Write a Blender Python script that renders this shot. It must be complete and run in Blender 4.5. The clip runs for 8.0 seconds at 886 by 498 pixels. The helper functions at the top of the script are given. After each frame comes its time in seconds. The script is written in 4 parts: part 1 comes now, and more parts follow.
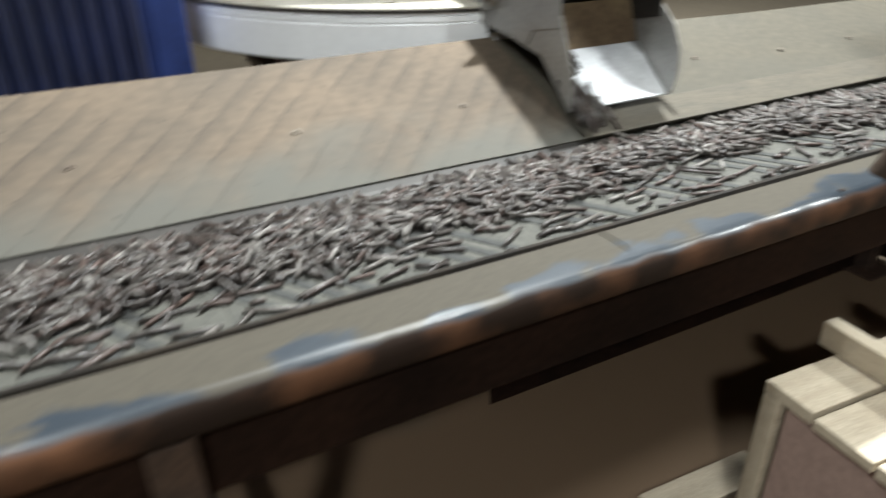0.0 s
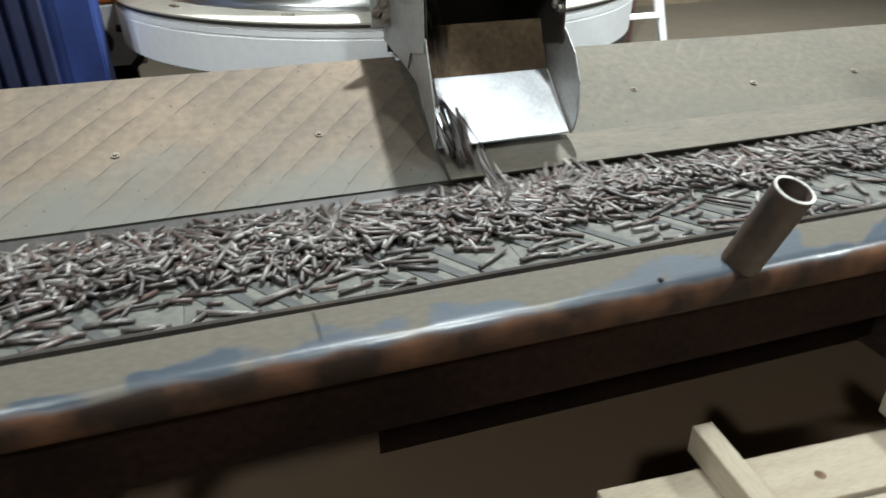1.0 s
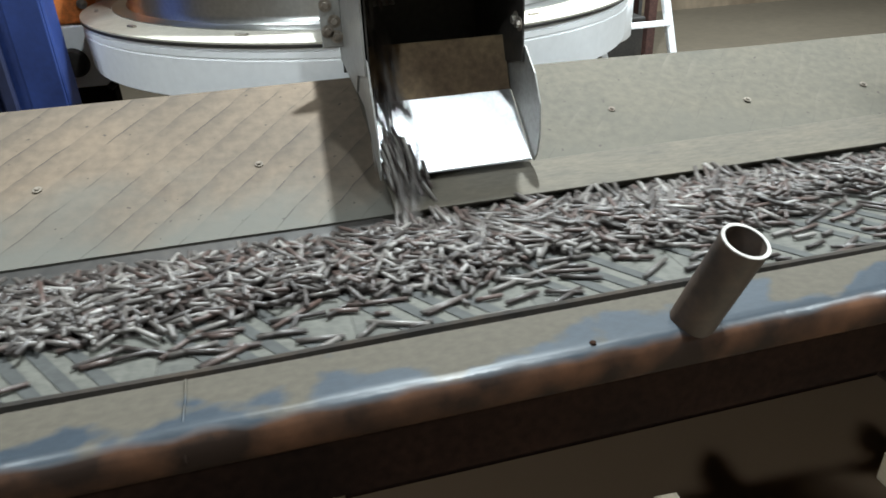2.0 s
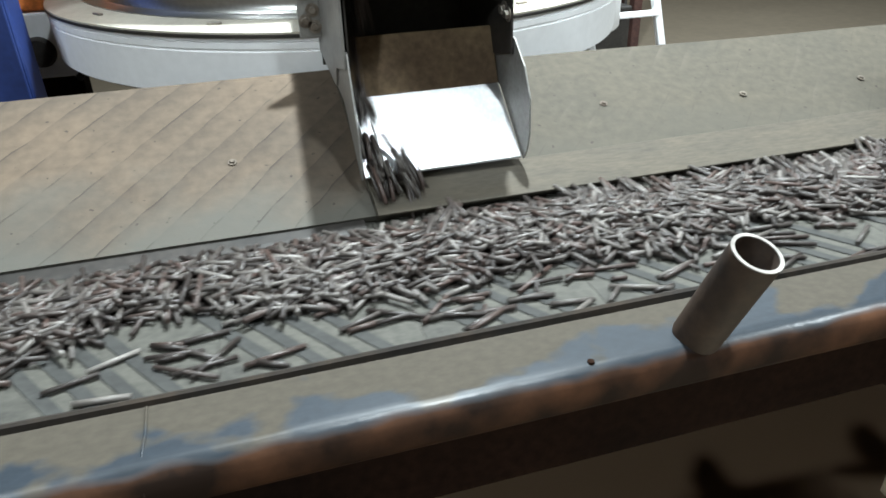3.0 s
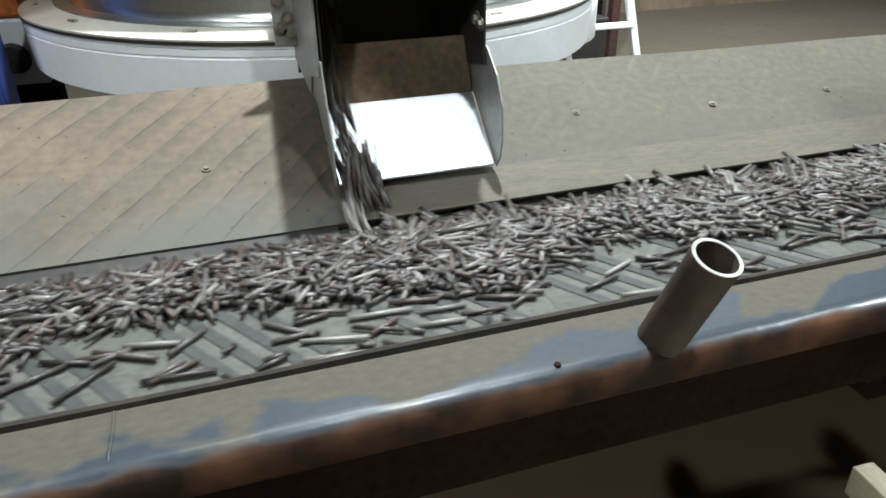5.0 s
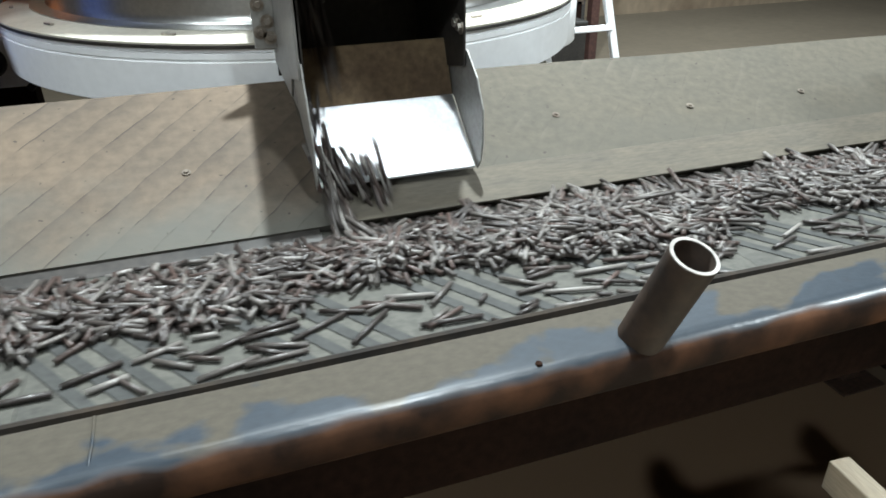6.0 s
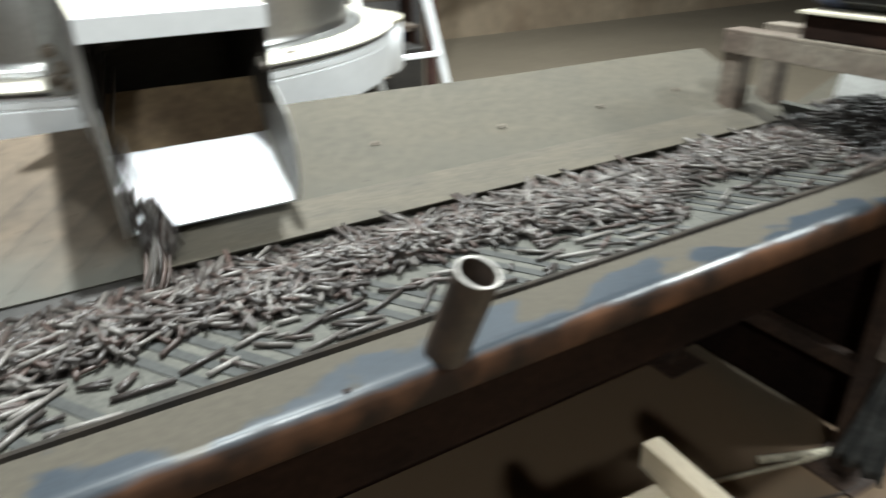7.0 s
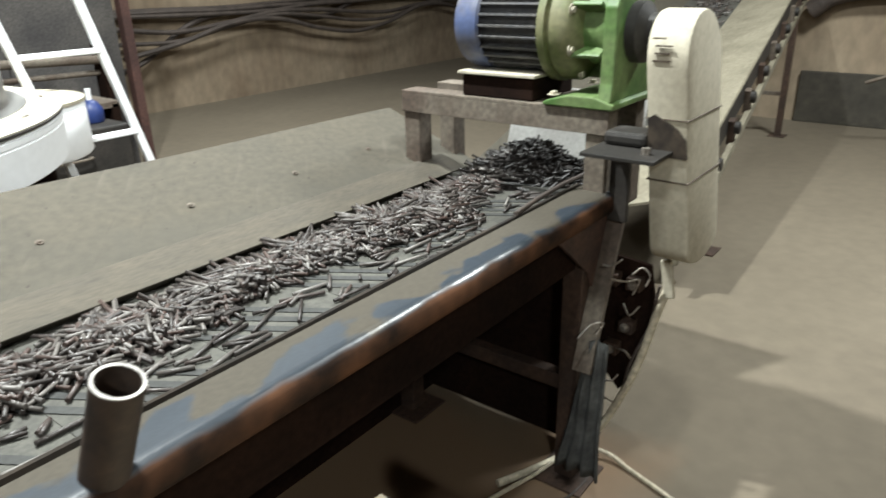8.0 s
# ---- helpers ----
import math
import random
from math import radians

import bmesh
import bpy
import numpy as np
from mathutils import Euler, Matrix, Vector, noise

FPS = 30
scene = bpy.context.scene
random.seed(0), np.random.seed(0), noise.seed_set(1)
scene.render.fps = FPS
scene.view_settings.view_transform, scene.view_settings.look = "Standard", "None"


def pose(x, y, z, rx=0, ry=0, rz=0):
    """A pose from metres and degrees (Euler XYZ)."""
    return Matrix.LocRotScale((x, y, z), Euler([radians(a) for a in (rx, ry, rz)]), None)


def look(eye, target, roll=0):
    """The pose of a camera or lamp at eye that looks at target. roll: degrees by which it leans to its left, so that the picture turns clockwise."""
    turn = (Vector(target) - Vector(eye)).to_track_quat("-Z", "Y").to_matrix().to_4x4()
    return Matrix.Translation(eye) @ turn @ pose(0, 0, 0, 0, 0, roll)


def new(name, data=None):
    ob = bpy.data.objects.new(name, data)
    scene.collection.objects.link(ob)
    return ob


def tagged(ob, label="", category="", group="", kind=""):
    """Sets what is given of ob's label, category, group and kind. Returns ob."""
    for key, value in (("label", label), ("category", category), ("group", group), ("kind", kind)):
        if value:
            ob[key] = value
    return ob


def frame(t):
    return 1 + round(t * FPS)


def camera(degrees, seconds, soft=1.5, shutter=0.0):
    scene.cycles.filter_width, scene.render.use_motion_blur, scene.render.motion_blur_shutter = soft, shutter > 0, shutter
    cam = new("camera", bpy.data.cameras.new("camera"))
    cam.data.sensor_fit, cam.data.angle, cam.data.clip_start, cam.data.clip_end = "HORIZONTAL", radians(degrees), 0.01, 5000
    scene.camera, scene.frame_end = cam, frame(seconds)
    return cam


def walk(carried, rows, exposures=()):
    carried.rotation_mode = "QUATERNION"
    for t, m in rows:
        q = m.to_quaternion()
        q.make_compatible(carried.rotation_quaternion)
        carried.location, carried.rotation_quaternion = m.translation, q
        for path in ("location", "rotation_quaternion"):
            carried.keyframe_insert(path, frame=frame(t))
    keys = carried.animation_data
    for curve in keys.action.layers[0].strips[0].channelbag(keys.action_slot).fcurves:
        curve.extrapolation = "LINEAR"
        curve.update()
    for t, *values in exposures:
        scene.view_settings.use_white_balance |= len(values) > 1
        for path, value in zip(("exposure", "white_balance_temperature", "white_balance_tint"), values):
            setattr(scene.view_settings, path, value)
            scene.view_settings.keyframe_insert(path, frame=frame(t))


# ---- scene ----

cam = camera(65.0, 8.0, soft=1.6, shutter=0.6)
PATH = [
    (0, (-0.904, -0.559, 0.372), (-0.067, 0.996, -0.568), -0.5),
    (0.2, (-0.806, -0.538, 0.387), (0.083, 0.988, -0.552), -1.9),
    (0.5, (-0.681, -0.534, 0.381), (0.163, 1.032, -0.533), -3.4),
    (0.7, (-0.585, -0.558, 0.375), (0.176, 1.073, -0.498), -2.8),
    (1, (-0.443, -0.593, 0.383), (0.093, 1.084, -0.567), -0.6),
    (1.2, (-0.378, -0.601, 0.385), (0.08, 1.101, -0.56), -1.6),
    (1.5, (-0.321, -0.595, 0.379), (0.117, 1.12, -0.552), -1.8),
    (1.7, (-0.302, -0.569, 0.379), (0.132, 1.148, -0.551), -2.1),
    (2.8, (-0.279, -0.485, 0.375), (0.182, 1.211, -0.579), -2.1),
    (3, (-0.276, -0.478, 0.372), (0.202, 1.209, -0.589), -1.7),
    (3.5, (-0.274, -0.469, 0.369), (0.21, 1.211, -0.602), -1.6),
    (4, (-0.275, -0.465, 0.372), (0.257, 1.197, -0.606), -1.9),
    (4.5, (-0.272, -0.483, 0.373), (0.259, 1.195, -0.575), -0.8),
    (4.7, (-0.267, -0.488, 0.372), (0.257, 1.198, -0.568), -1.0),
    (5.8, (-0.27, -0.492, 0.373), (0.304, 1.178, -0.565), -0.5),
    (6, (-0.268, -0.494, 0.372), (0.313, 1.178, -0.559), -0.6),
    (6.5, (-0.258, -0.504, 0.374), (0.4, 1.148, -0.541), -0.6),
    (7, (-0.213, -0.538, 0.387), (0.71, 1.005, -0.489), -0.9),
    (7.2, (-0.182, -0.547, 0.383), (0.913, 0.9, -0.458), -1.4),
    (7.5, (-0.156, -0.571, 0.393), (1.146, 0.723, -0.401), -0.8),
    (7.6, (-0.151, -0.58, 0.396), (1.204, 0.664, -0.389), -1.1),
    (8, (-0.127, -0.597, 0.402), (1.336, 0.547, -0.34), -1.4),
]
TONES = ((0, -0.10, 6500, 10), (1.0, -0.20, 6300, 8), (2.0, -0.25, 6150, 7), (3.5, -0.34, 6150, 7), (6.4, -0.34, 6150, 7), (7.2, -0.31, 6500, 8), (8, -0.28, 6550, 9))
walk(cam, [(t, look(eye, target, roll)) for t, eye, target, roll in PATH], TONES)

# ---- world and lamps ----
FLOOR = -0.65
world = bpy.data.worlds.new("world")
scene.world = world
world.use_nodes = True
world.node_tree.nodes["Background"].inputs[0].default_value = (0.55, 0.56, 0.6, 1)
world.node_tree.nodes["Background"].inputs[1].default_value = 0.07


def lamp(x, y, z, power, size):
    light = bpy.data.lights.new("unseen_lamp", "AREA")
    light.shape, light.size, light.energy, light.color = "DISK", size, power, (0.945, 1.0, 0.995)
    ob = new("unseen_lamp", light)
    ob.location = (x, y, z)
    return ob


lamp(0.35, 0.98, 2.38, 270, 0.10)
lamp(0.32, -0.44, 2.38, 46, 0.16)
lamp(3.1, -0.85, 2.38, 225, 0.6)
# added fill, no such lamps in view: left side, back and front left
lamp(-1.7, -0.10, 2.38, 38, 0.2)
lamp(2.9, 3.1, 2.38, 140, 0.6)
lamp(-2.5, -2.6, 2.38, 135, 0.3)


# ---- materials ----
def mat(name, a, b, scale=6.0, rough=0.6, metal=0.0, bump=0.2, fine=90.0, spread=0.12, detail=6.0, stretch=(1, 1, 1), rough2=None, grain=0.35, random_tint=0.0):
    m = bpy.data.materials.new(name)
    m.use_nodes = True
    t = m.node_tree
    n, l = t.nodes, t.links
    bsdf = n["Principled BSDF"]
    coord = n.new("ShaderNodeTexCoord")
    mapping = n.new("ShaderNodeMapping")
    mapping.inputs["Scale"].default_value = stretch
    l.new(coord.outputs["Object"], mapping.inputs["Vector"])
    big = n.new("ShaderNodeTexNoise")
    big.inputs["Scale"].default_value, big.inputs["Detail"].default_value = scale, detail
    l.new(mapping.outputs[0], big.inputs["Vector"])
    ramp = n.new("ShaderNodeMapRange")
    ramp.inputs[1].default_value, ramp.inputs[2].default_value = 0.5 - spread, 0.5 + spread
    l.new(big.outputs[0], ramp.inputs[0])
    mix = n.new("ShaderNodeMix")
    mix.data_type = "RGBA"
    mix.inputs[6].default_value, mix.inputs[7].default_value = (*a, 1), (*b, 1)
    l.new(ramp.outputs[0], mix.inputs[0])
    small = n.new("ShaderNodeTexNoise")
    small.inputs["Scale"].default_value, small.inputs["Detail"].default_value = fine, 4
    l.new(mapping.outputs[0], small.inputs["Vector"])
    level = n.new("ShaderNodeMapRange")
    level.inputs[1].default_value, level.inputs[2].default_value = 0.3, 0.7
    level.inputs[3].default_value, level.inputs[4].default_value = 1 - grain, 1 + grain * 0.6
    l.new(small.outputs[0], level.inputs[0])
    mul = n.new("ShaderNodeMix")
    mul.data_type, mul.blend_type = "RGBA", "MULTIPLY"
    mul.inputs[0].default_value = 1
    l.new(mix.outputs[2], mul.inputs[6])
    l.new(level.outputs[0], mul.inputs[7])
    out = mul.outputs[2]
    if random_tint:
        info = n.new("ShaderNodeObjectInfo")
        island = n.new("ShaderNodeNewGeometry")
        add = n.new("ShaderNodeMath")
        l.new(info.outputs["Random"], add.inputs[0])
        l.new(island.outputs["Random Per Island"], add.inputs[1])
        wrap = n.new("ShaderNodeMath")
        wrap.operation = "FRACT"
        l.new(add.outputs[0], wrap.inputs[0])
        value = n.new("ShaderNodeMapRange")
        value.inputs[3].default_value, value.inputs[4].default_value = 1 - random_tint, 1 + random_tint
        l.new(wrap.outputs[0], value.inputs[0])
        hsv = n.new("ShaderNodeHueSaturation")
        l.new(value.outputs[0], hsv.inputs["Value"])
        l.new(out, hsv.inputs["Color"])
        out = hsv.outputs[0]
    l.new(out, bsdf.inputs["Base Color"])
    bsdf.inputs["Metallic"].default_value = metal
    gloss = n.new("ShaderNodeMapRange")
    gloss.inputs[3].default_value, gloss.inputs[4].default_value = rough, rough if rough2 is None else rough2
    l.new(ramp.outputs[0], gloss.inputs[0])
    l.new(gloss.outputs[0], bsdf.inputs["Roughness"])
    if bump:
        b2 = n.new("ShaderNodeBump")
        b2.inputs["Strength"].default_value, b2.inputs["Distance"].default_value = bump, 0.002
        l.new(small.outputs[0], b2.inputs["Height"])
        l.new(b2.outputs[0], bsdf.inputs["Normal"])
    return m


def rail_paint():
    """Grey-blue paint with tan dust above, rusty brown below the rounded edge."""
    m = mat("rail_paint", (0.056, 0.0488, 0.0376), (0.0216, 0.028, 0.036), 9, 0.80, 0.0, 0.15, 90, 0.030, detail=3.5, rough2=0.50, stretch=(1, 1.5, 1.5), grain=0.14)
    t = m.node_tree
    n, l = t.nodes, t.links
    bsdf = n["Principled BSDF"]
    upper = bsdf.inputs["Base Color"].links[0].from_socket
    coord = n.new("ShaderNodeTexCoord")
    cut = n.new("ShaderNodeSeparateXYZ")
    l.new(coord.outputs["Object"], cut.inputs[0])
    ramp = [x for x in n if x.bl_idname == "ShaderNodeMapRange"][0]
    blotch = ramp.inputs[0].links[0].from_socket
    shift = n.new("ShaderNodeMath")
    shift.operation = "MULTIPLY_ADD"
    shift.inputs[1].default_value = -4.0
    l.new(cut.outputs[1], shift.inputs[0])
    l.new(blotch, shift.inputs[2])
    less = n.new("ShaderNodeMath")
    less.operation = "SUBTRACT"
    less.inputs[1].default_value = 0.185
    l.new(shift.outputs[0], less.inputs[0])
    l.new(less.outputs[0], ramp.inputs[0])
    rag = n.new("ShaderNodeTexNoise")
    rag.inputs["Scale"].default_value = 14
    add = n.new("ShaderNodeMath")
    add.operation = "MULTIPLY_ADD"
    add.inputs[1].default_value = 0.014
    l.new(rag.outputs[0], add.inputs[0])
    l.new(cut.outputs[2], add.inputs[2])
    step = n.new("ShaderNodeMapRange")
    step.inputs[1].default_value, step.inputs[2].default_value = -0.001, 0.004
    l.new(add.outputs[0], step.inputs[0])
    rust = n.new("ShaderNodeValToRGB")
    rust.color_ramp.elements[0].position, rust.color_ramp.elements[0].color = 0.42, (0.018, 0.011, 0.008, 1)
    rust.color_ramp.elements[1].position, rust.color_ramp.elements[1].color = 0.66, (0.100, 0.047, 0.025, 1)
    patch = n.new("ShaderNodeTexNoise")
    patch.inputs["Scale"].default_value, patch.inputs["Detail"].default_value = 11, 8
    l.new(coord.outputs["Object"], patch.inputs["Vector"])
    l.new(coord.outputs["Object"], rag.inputs["Vector"])
    l.new(patch.outputs[0], rust.inputs[0])
    mix = n.new("ShaderNodeMix")
    mix.data_type = "RGBA"
    l.new(step.outputs[0], mix.inputs[0])
    l.new(rust.outputs[0], mix.inputs[6])
    l.new(upper, mix.inputs[7])
    l.new(mix.outputs[2], bsdf.inputs["Base Color"])
    shine = bsdf.inputs["Roughness"].links[0].from_socket
    dull = n.new("ShaderNodeMix")
    dull.inputs[2].default_value = 0.72
    l.new(step.outputs[0], dull.inputs[0])
    worn = n.new("ShaderNodeMapRange")
    worn.inputs[1].default_value, worn.inputs[2].default_value = -0.0019, -0.0005
    worn.inputs[3].default_value, worn.inputs[4].default_value = 1.0, 0.0
    l.new(cut.outputs[2], worn.inputs[0])
    rubbed = n.new("ShaderNodeMix")
    rubbed.inputs[3].default_value = 0.30
    l.new(worn.outputs[0], rubbed.inputs[0])
    l.new(shine, rubbed.inputs[2])
    l.new(rubbed.outputs[0], dull.inputs[3])
    l.new(dull.outputs[0], bsdf.inputs["Roughness"])
    sheen = n.new("ShaderNodeMapRange")
    sheen.inputs[3].default_value, sheen.inputs[4].default_value = 0.10, 0.20
    l.new(step.outputs[0], sheen.inputs[0])
    where = n.new("ShaderNodeMath")
    where.operation = "MULTIPLY"
    l.new(step.outputs[0], where.inputs[0])
    l.new(worn.outputs[0], where.inputs[1])
    more = n.new("ShaderNodeMath")
    more.operation = "MULTIPLY_ADD"
    more.inputs[1].default_value = 0.4
    l.new(where.outputs[0], more.inputs[0])
    l.new(sheen.outputs[0], more.inputs[2])
    l.new(more.outputs[0], bsdf.inputs["Specular IOR Level"])
    return m


def skirt_rubber(name, a, b, groove, amount, wide, low, high, grey, cracked):
    """Dusty old belting with slanting grooves."""
    m = mat(name, a, b, 4.5, 0.85, 0, 0.22, 60, 0.22, grain=0.2, detail=9)
    t = m.node_tree
    n, l = t.nodes, t.links
    bsdf = n["Principled BSDF"]
    under = bsdf.inputs["Base Color"].links[0].from_socket
    coord = n.new("ShaderNodeTexCoord")
    turn = n.new("ShaderNodeMapping")
    turn.inputs["Rotation"].default_value = (0, 0, radians(42))
    l.new(coord.outputs["Object"], turn.inputs[0])
    wave = n.new("ShaderNodeTexWave")
    wave.inputs["Scale"].default_value, wave.inputs["Distortion"].default_value = 7.0, 0.7
    wave.inputs["Detail"].default_value, wave.inputs["Detail Scale"].default_value = 2, 2.5
    wave.wave_profile = "SAW"
    l.new(turn.outputs[0], wave.inputs[0])
    line = n.new("ShaderNodeMapRange")
    line.inputs[1].default_value, line.inputs[2].default_value = 0.0, wide
    line.inputs[3].default_value, line.inputs[4].default_value = 1.0, 0.0
    l.new(wave.outputs[1], line.inputs[0])
    gate = n.new("ShaderNodeTexNoise")
    gate.inputs["Scale"].default_value, gate.inputs["Detail"].default_value = 5, 5
    l.new(coord.outputs["Object"], gate.inputs["Vector"])
    fade = n.new("ShaderNodeMapRange")
    fade.inputs[1].default_value, fade.inputs[2].default_value, fade.inputs[4].default_value = low, high, amount
    l.new(gate.outputs[0], fade.inputs[0])
    both = n.new("ShaderNodeMath")
    both.operation = "MULTIPLY"
    l.new(line.outputs[0], both.inputs[0])
    l.new(fade.outputs[0], both.inputs[1])
    mix = n.new("ShaderNodeMix")
    mix.data_type = "RGBA"
    mix.inputs[7].default_value = (*groove, 1)
    l.new(both.outputs[0], mix.inputs[0])
    l.new(under, mix.inputs[6])
    # thin worn cracks along the grooves, and dark nicks
    crack = n.new("ShaderNodeMapRange")
    crack.inputs[1].default_value, crack.inputs[2].default_value = 0.0, 0.07
    crack.inputs[3].default_value, crack.inputs[4].default_value = 1.0, 0.0
    l.new(wave.outputs[1], crack.inputs[0])
    broken = n.new("ShaderNodeTexNoise")
    broken.inputs["Scale"].default_value, broken.inputs["Detail"].default_value = 17, 3
    l.new(coord.outputs["Object"], broken.inputs["Vector"])
    some = n.new("ShaderNodeMapRange")
    some.inputs[1].default_value, some.inputs[2].default_value, some.inputs[4].default_value = 0.46, 0.60, cracked
    l.new(broken.outputs[0], some.inputs[0])
    lines = n.new("ShaderNodeMath")
    lines.operation = "MULTIPLY"
    l.new(crack.outputs[0], lines.inputs[0])
    l.new(some.outputs[0], lines.inputs[1])
    nick = n.new("ShaderNodeTexNoise")
    nick.inputs["Scale"].default_value, nick.inputs["Detail"].default_value = 75, 2
    l.new(coord.outputs["Object"], nick.inputs["Vector"])
    rare = n.new("ShaderNodeMapRange")
    rare.inputs[1].default_value, rare.inputs[2].default_value, rare.inputs[4].default_value = 0.70, 0.75, 0.75
    l.new(nick.outputs[0], rare.inputs[0])
    marks = n.new("ShaderNodeMath")
    marks.operation = "MAXIMUM"
    l.new(lines.outputs[0], marks.inputs[0])
    l.new(rare.outputs[0], marks.inputs[1])
    # grey damp stain along the lower edge
    cut = n.new("ShaderNodeSeparateXYZ")
    l.new(coord.outputs["Object"], cut.inputs[0])
    damp = n.new("ShaderNodeMath")
    damp.operation = "MULTIPLY_ADD"
    damp.inputs[1].default_value = 0.40
    l.new(gate.outputs[0], damp.inputs[0])
    l.new(cut.outputs[1], damp.inputs[2])
    edge = n.new("ShaderNodeMapRange")
    edge.inputs[1].default_value, edge.inputs[2].default_value = 0.22, 0.34
    edge.inputs[3].default_value, edge.inputs[4].default_value = 0.85, 0.0
    l.new(damp.outputs[0], edge.inputs[0])
    stain = n.new("ShaderNodeMix")
    stain.data_type = "RGBA"
    stain.inputs[7].default_value = (*grey, 1)
    l.new(edge.outputs[0], stain.inputs[0])
    l.new(mix.outputs[2], stain.inputs[6])
    worn = n.new("ShaderNodeMix")
    worn.data_type = "RGBA"
    worn.inputs[7].default_value = (0.020, 0.014, 0.010, 1)
    l.new(marks.outputs[0], worn.inputs[0])
    l.new(stain.outputs[2], worn.inputs[6])
    l.new(worn.outputs[2], bsdf.inputs["Base Color"])
    return m


RAIL = rail_paint()
SKIRT = skirt_rubber("skirt_rubber", (0.110, 0.080, 0.053), (0.072, 0.056, 0.040), (0.0344, 0.0258, 0.01892), 0.50, 0.55, 0.34, 0.56, (0.06708, 0.06622, 0.05676), 0.85)
SKIRT_PALE = skirt_rubber("pale_skirt_rubber", (0.064, 0.0544, 0.0376), (0.0496, 0.044, 0.032), (0.0944, 0.0816, 0.0624), 0.42, 0.26, 0.50, 0.66, (0.0512, 0.0464, 0.0352), 0.25)
STRIP = mat("skirt_strip_rubber", (0.076, 0.064, 0.046), (0.056, 0.049, 0.037), 8, 0.85, 0, 0.2, 60, 0.2, stretch=(1, 4, 1), grain=0.2)
BELT = mat("belt_rubber", (0.066, 0.064, 0.053), (0.043, 0.042, 0.036), 7, 0.8, 0, 0.25, 110, 0.15)
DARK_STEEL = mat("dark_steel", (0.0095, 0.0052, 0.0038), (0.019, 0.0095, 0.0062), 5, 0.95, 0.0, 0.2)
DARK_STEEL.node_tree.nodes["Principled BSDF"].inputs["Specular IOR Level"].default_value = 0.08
EDGE = mat("edge_rubber", (0.022, 0.015, 0.009), (0.009, 0.0065, 0.0045), 14, 0.95, 0, 0.3)
RUST = mat("rusty_steel", (0.045, 0.029, 0.022), (0.070, 0.042, 0.029), 14, 0.65, 0.3, 0.3)
RED_RUST = mat("red_rust", (0.095, 0.050, 0.034), (0.055, 0.031, 0.024), 12, 0.75, 0.1, 0.3)
DUSTY_STEEL = mat("dusty_steel", (0.143, 0.120, 0.094), (0.083, 0.060, 0.045), 9, 0.8, 0.1, 0.2)
PIPE = mat("pipe_steel", (0.017, 0.0105, 0.007), (0.040, 0.024, 0.015), 20, 0.65, 0.1, 0.25)
BRIGHT = mat("bright_steel", (0.70, 0.71, 0.73), (0.52, 0.53, 0.55), 14, 0.44, 0.85, 0.03, 160, 0.16, grain=0.12, rough2=0.36)
CHEEK = mat("chute_steel", (0.36, 0.36, 0.345), (0.26, 0.25, 0.235), 8, 0.45, 0.5, 0.1, 120, 0.2, grain=0.15)
CHUTE_DUST = mat("chute_dust", (0.21, 0.150, 0.085), (0.12, 0.080, 0.048), 6, 0.8, 0.1, 0.2, grain=0.3)
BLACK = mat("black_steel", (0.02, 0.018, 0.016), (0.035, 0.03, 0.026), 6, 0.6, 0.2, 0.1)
WHITE = mat("white_paint", (0.90, 0.915, 0.93), (0.86, 0.87, 0.885), 3, 0.4, 0, 0.03, 60, 0.25, grain=0.04)
STAINLESS = mat("stainless", (0.56, 0.56, 0.55), (0.44, 0.44, 0.43), 4, 0.28, 0.96, 0.04, 120, 0.2, grain=0.1)
CREAM = mat("dusty_cream", (0.47, 0.435, 0.345), (0.38, 0.345, 0.265), 6, 0.7, 0, 0.1, 80, 0.2, grain=0.15)
LID_CREAM = mat("lid_cream", (0.54, 0.51, 0.44), (0.42, 0.39, 0.32), 5, 0.45, 0, 0.05, 80, 0.2, grain=0.1)
# darker than the belt: dust and the shading of the ribs in one colour
RIB = mat("shaded_rib_rubber", (0.02805, 0.0289, 0.0272), (0.0425, 0.04335, 0.03995), 9, 0.85, 0, 0.2)
RIM = mat("cut_steel", (0.42, 0.40, 0.37), (0.30, 0.28, 0.26), 60, 0.5, 0.2, 0.1)
BOLT = mat("bolt_steel", (0.45, 0.42, 0.38), (0.30, 0.26, 0.22), 60, 0.4, 0.8, 0.1)
BLUE = mat("blue_paint", (0.022, 0.045, 0.180), (0.015, 0.030, 0.120), 5, 0.45, 0, 0.05, 90, grain=0.15)
NAVY = mat("navy_paint", (0.015, 0.02, 0.06), (0.01, 0.014, 0.04), 5, 0.5, 0, 0.05, 90, grain=0.2)
MOTOR_BLUE = mat("motor_blue", (0.053, 0.075, 0.158), (0.120, 0.112, 0.112), 12, 0.6, 0, 0.1, 90, grain=0.2)
FIN = mat("fin_grey", (0.045, 0.045, 0.05), (0.075, 0.07, 0.065), 16, 0.7, 0.0, 0.1)
GREEN = mat("green_paint", (0.060, 0.130, 0.030), (0.11, 0.16, 0.06), 12, 0.5, 0, 0.1, 90, grain=0.25)
OLIVE = mat("dusty_olive_paint", (0.095, 0.115, 0.038), (0.15, 0.145, 0.075), 14, 0.65, 0, 0.15, 90, grain=0.25)
YELLOW = mat("pale_yellow_plate", (0.50, 0.46, 0.20), (0.42, 0.38, 0.18), 12, 0.5, 0, 0.05)
GREASE = mat("brown_grease", (0.022, 0.016, 0.012), (0.060, 0.045, 0.032), 30, 0.6, 0, 0.1)
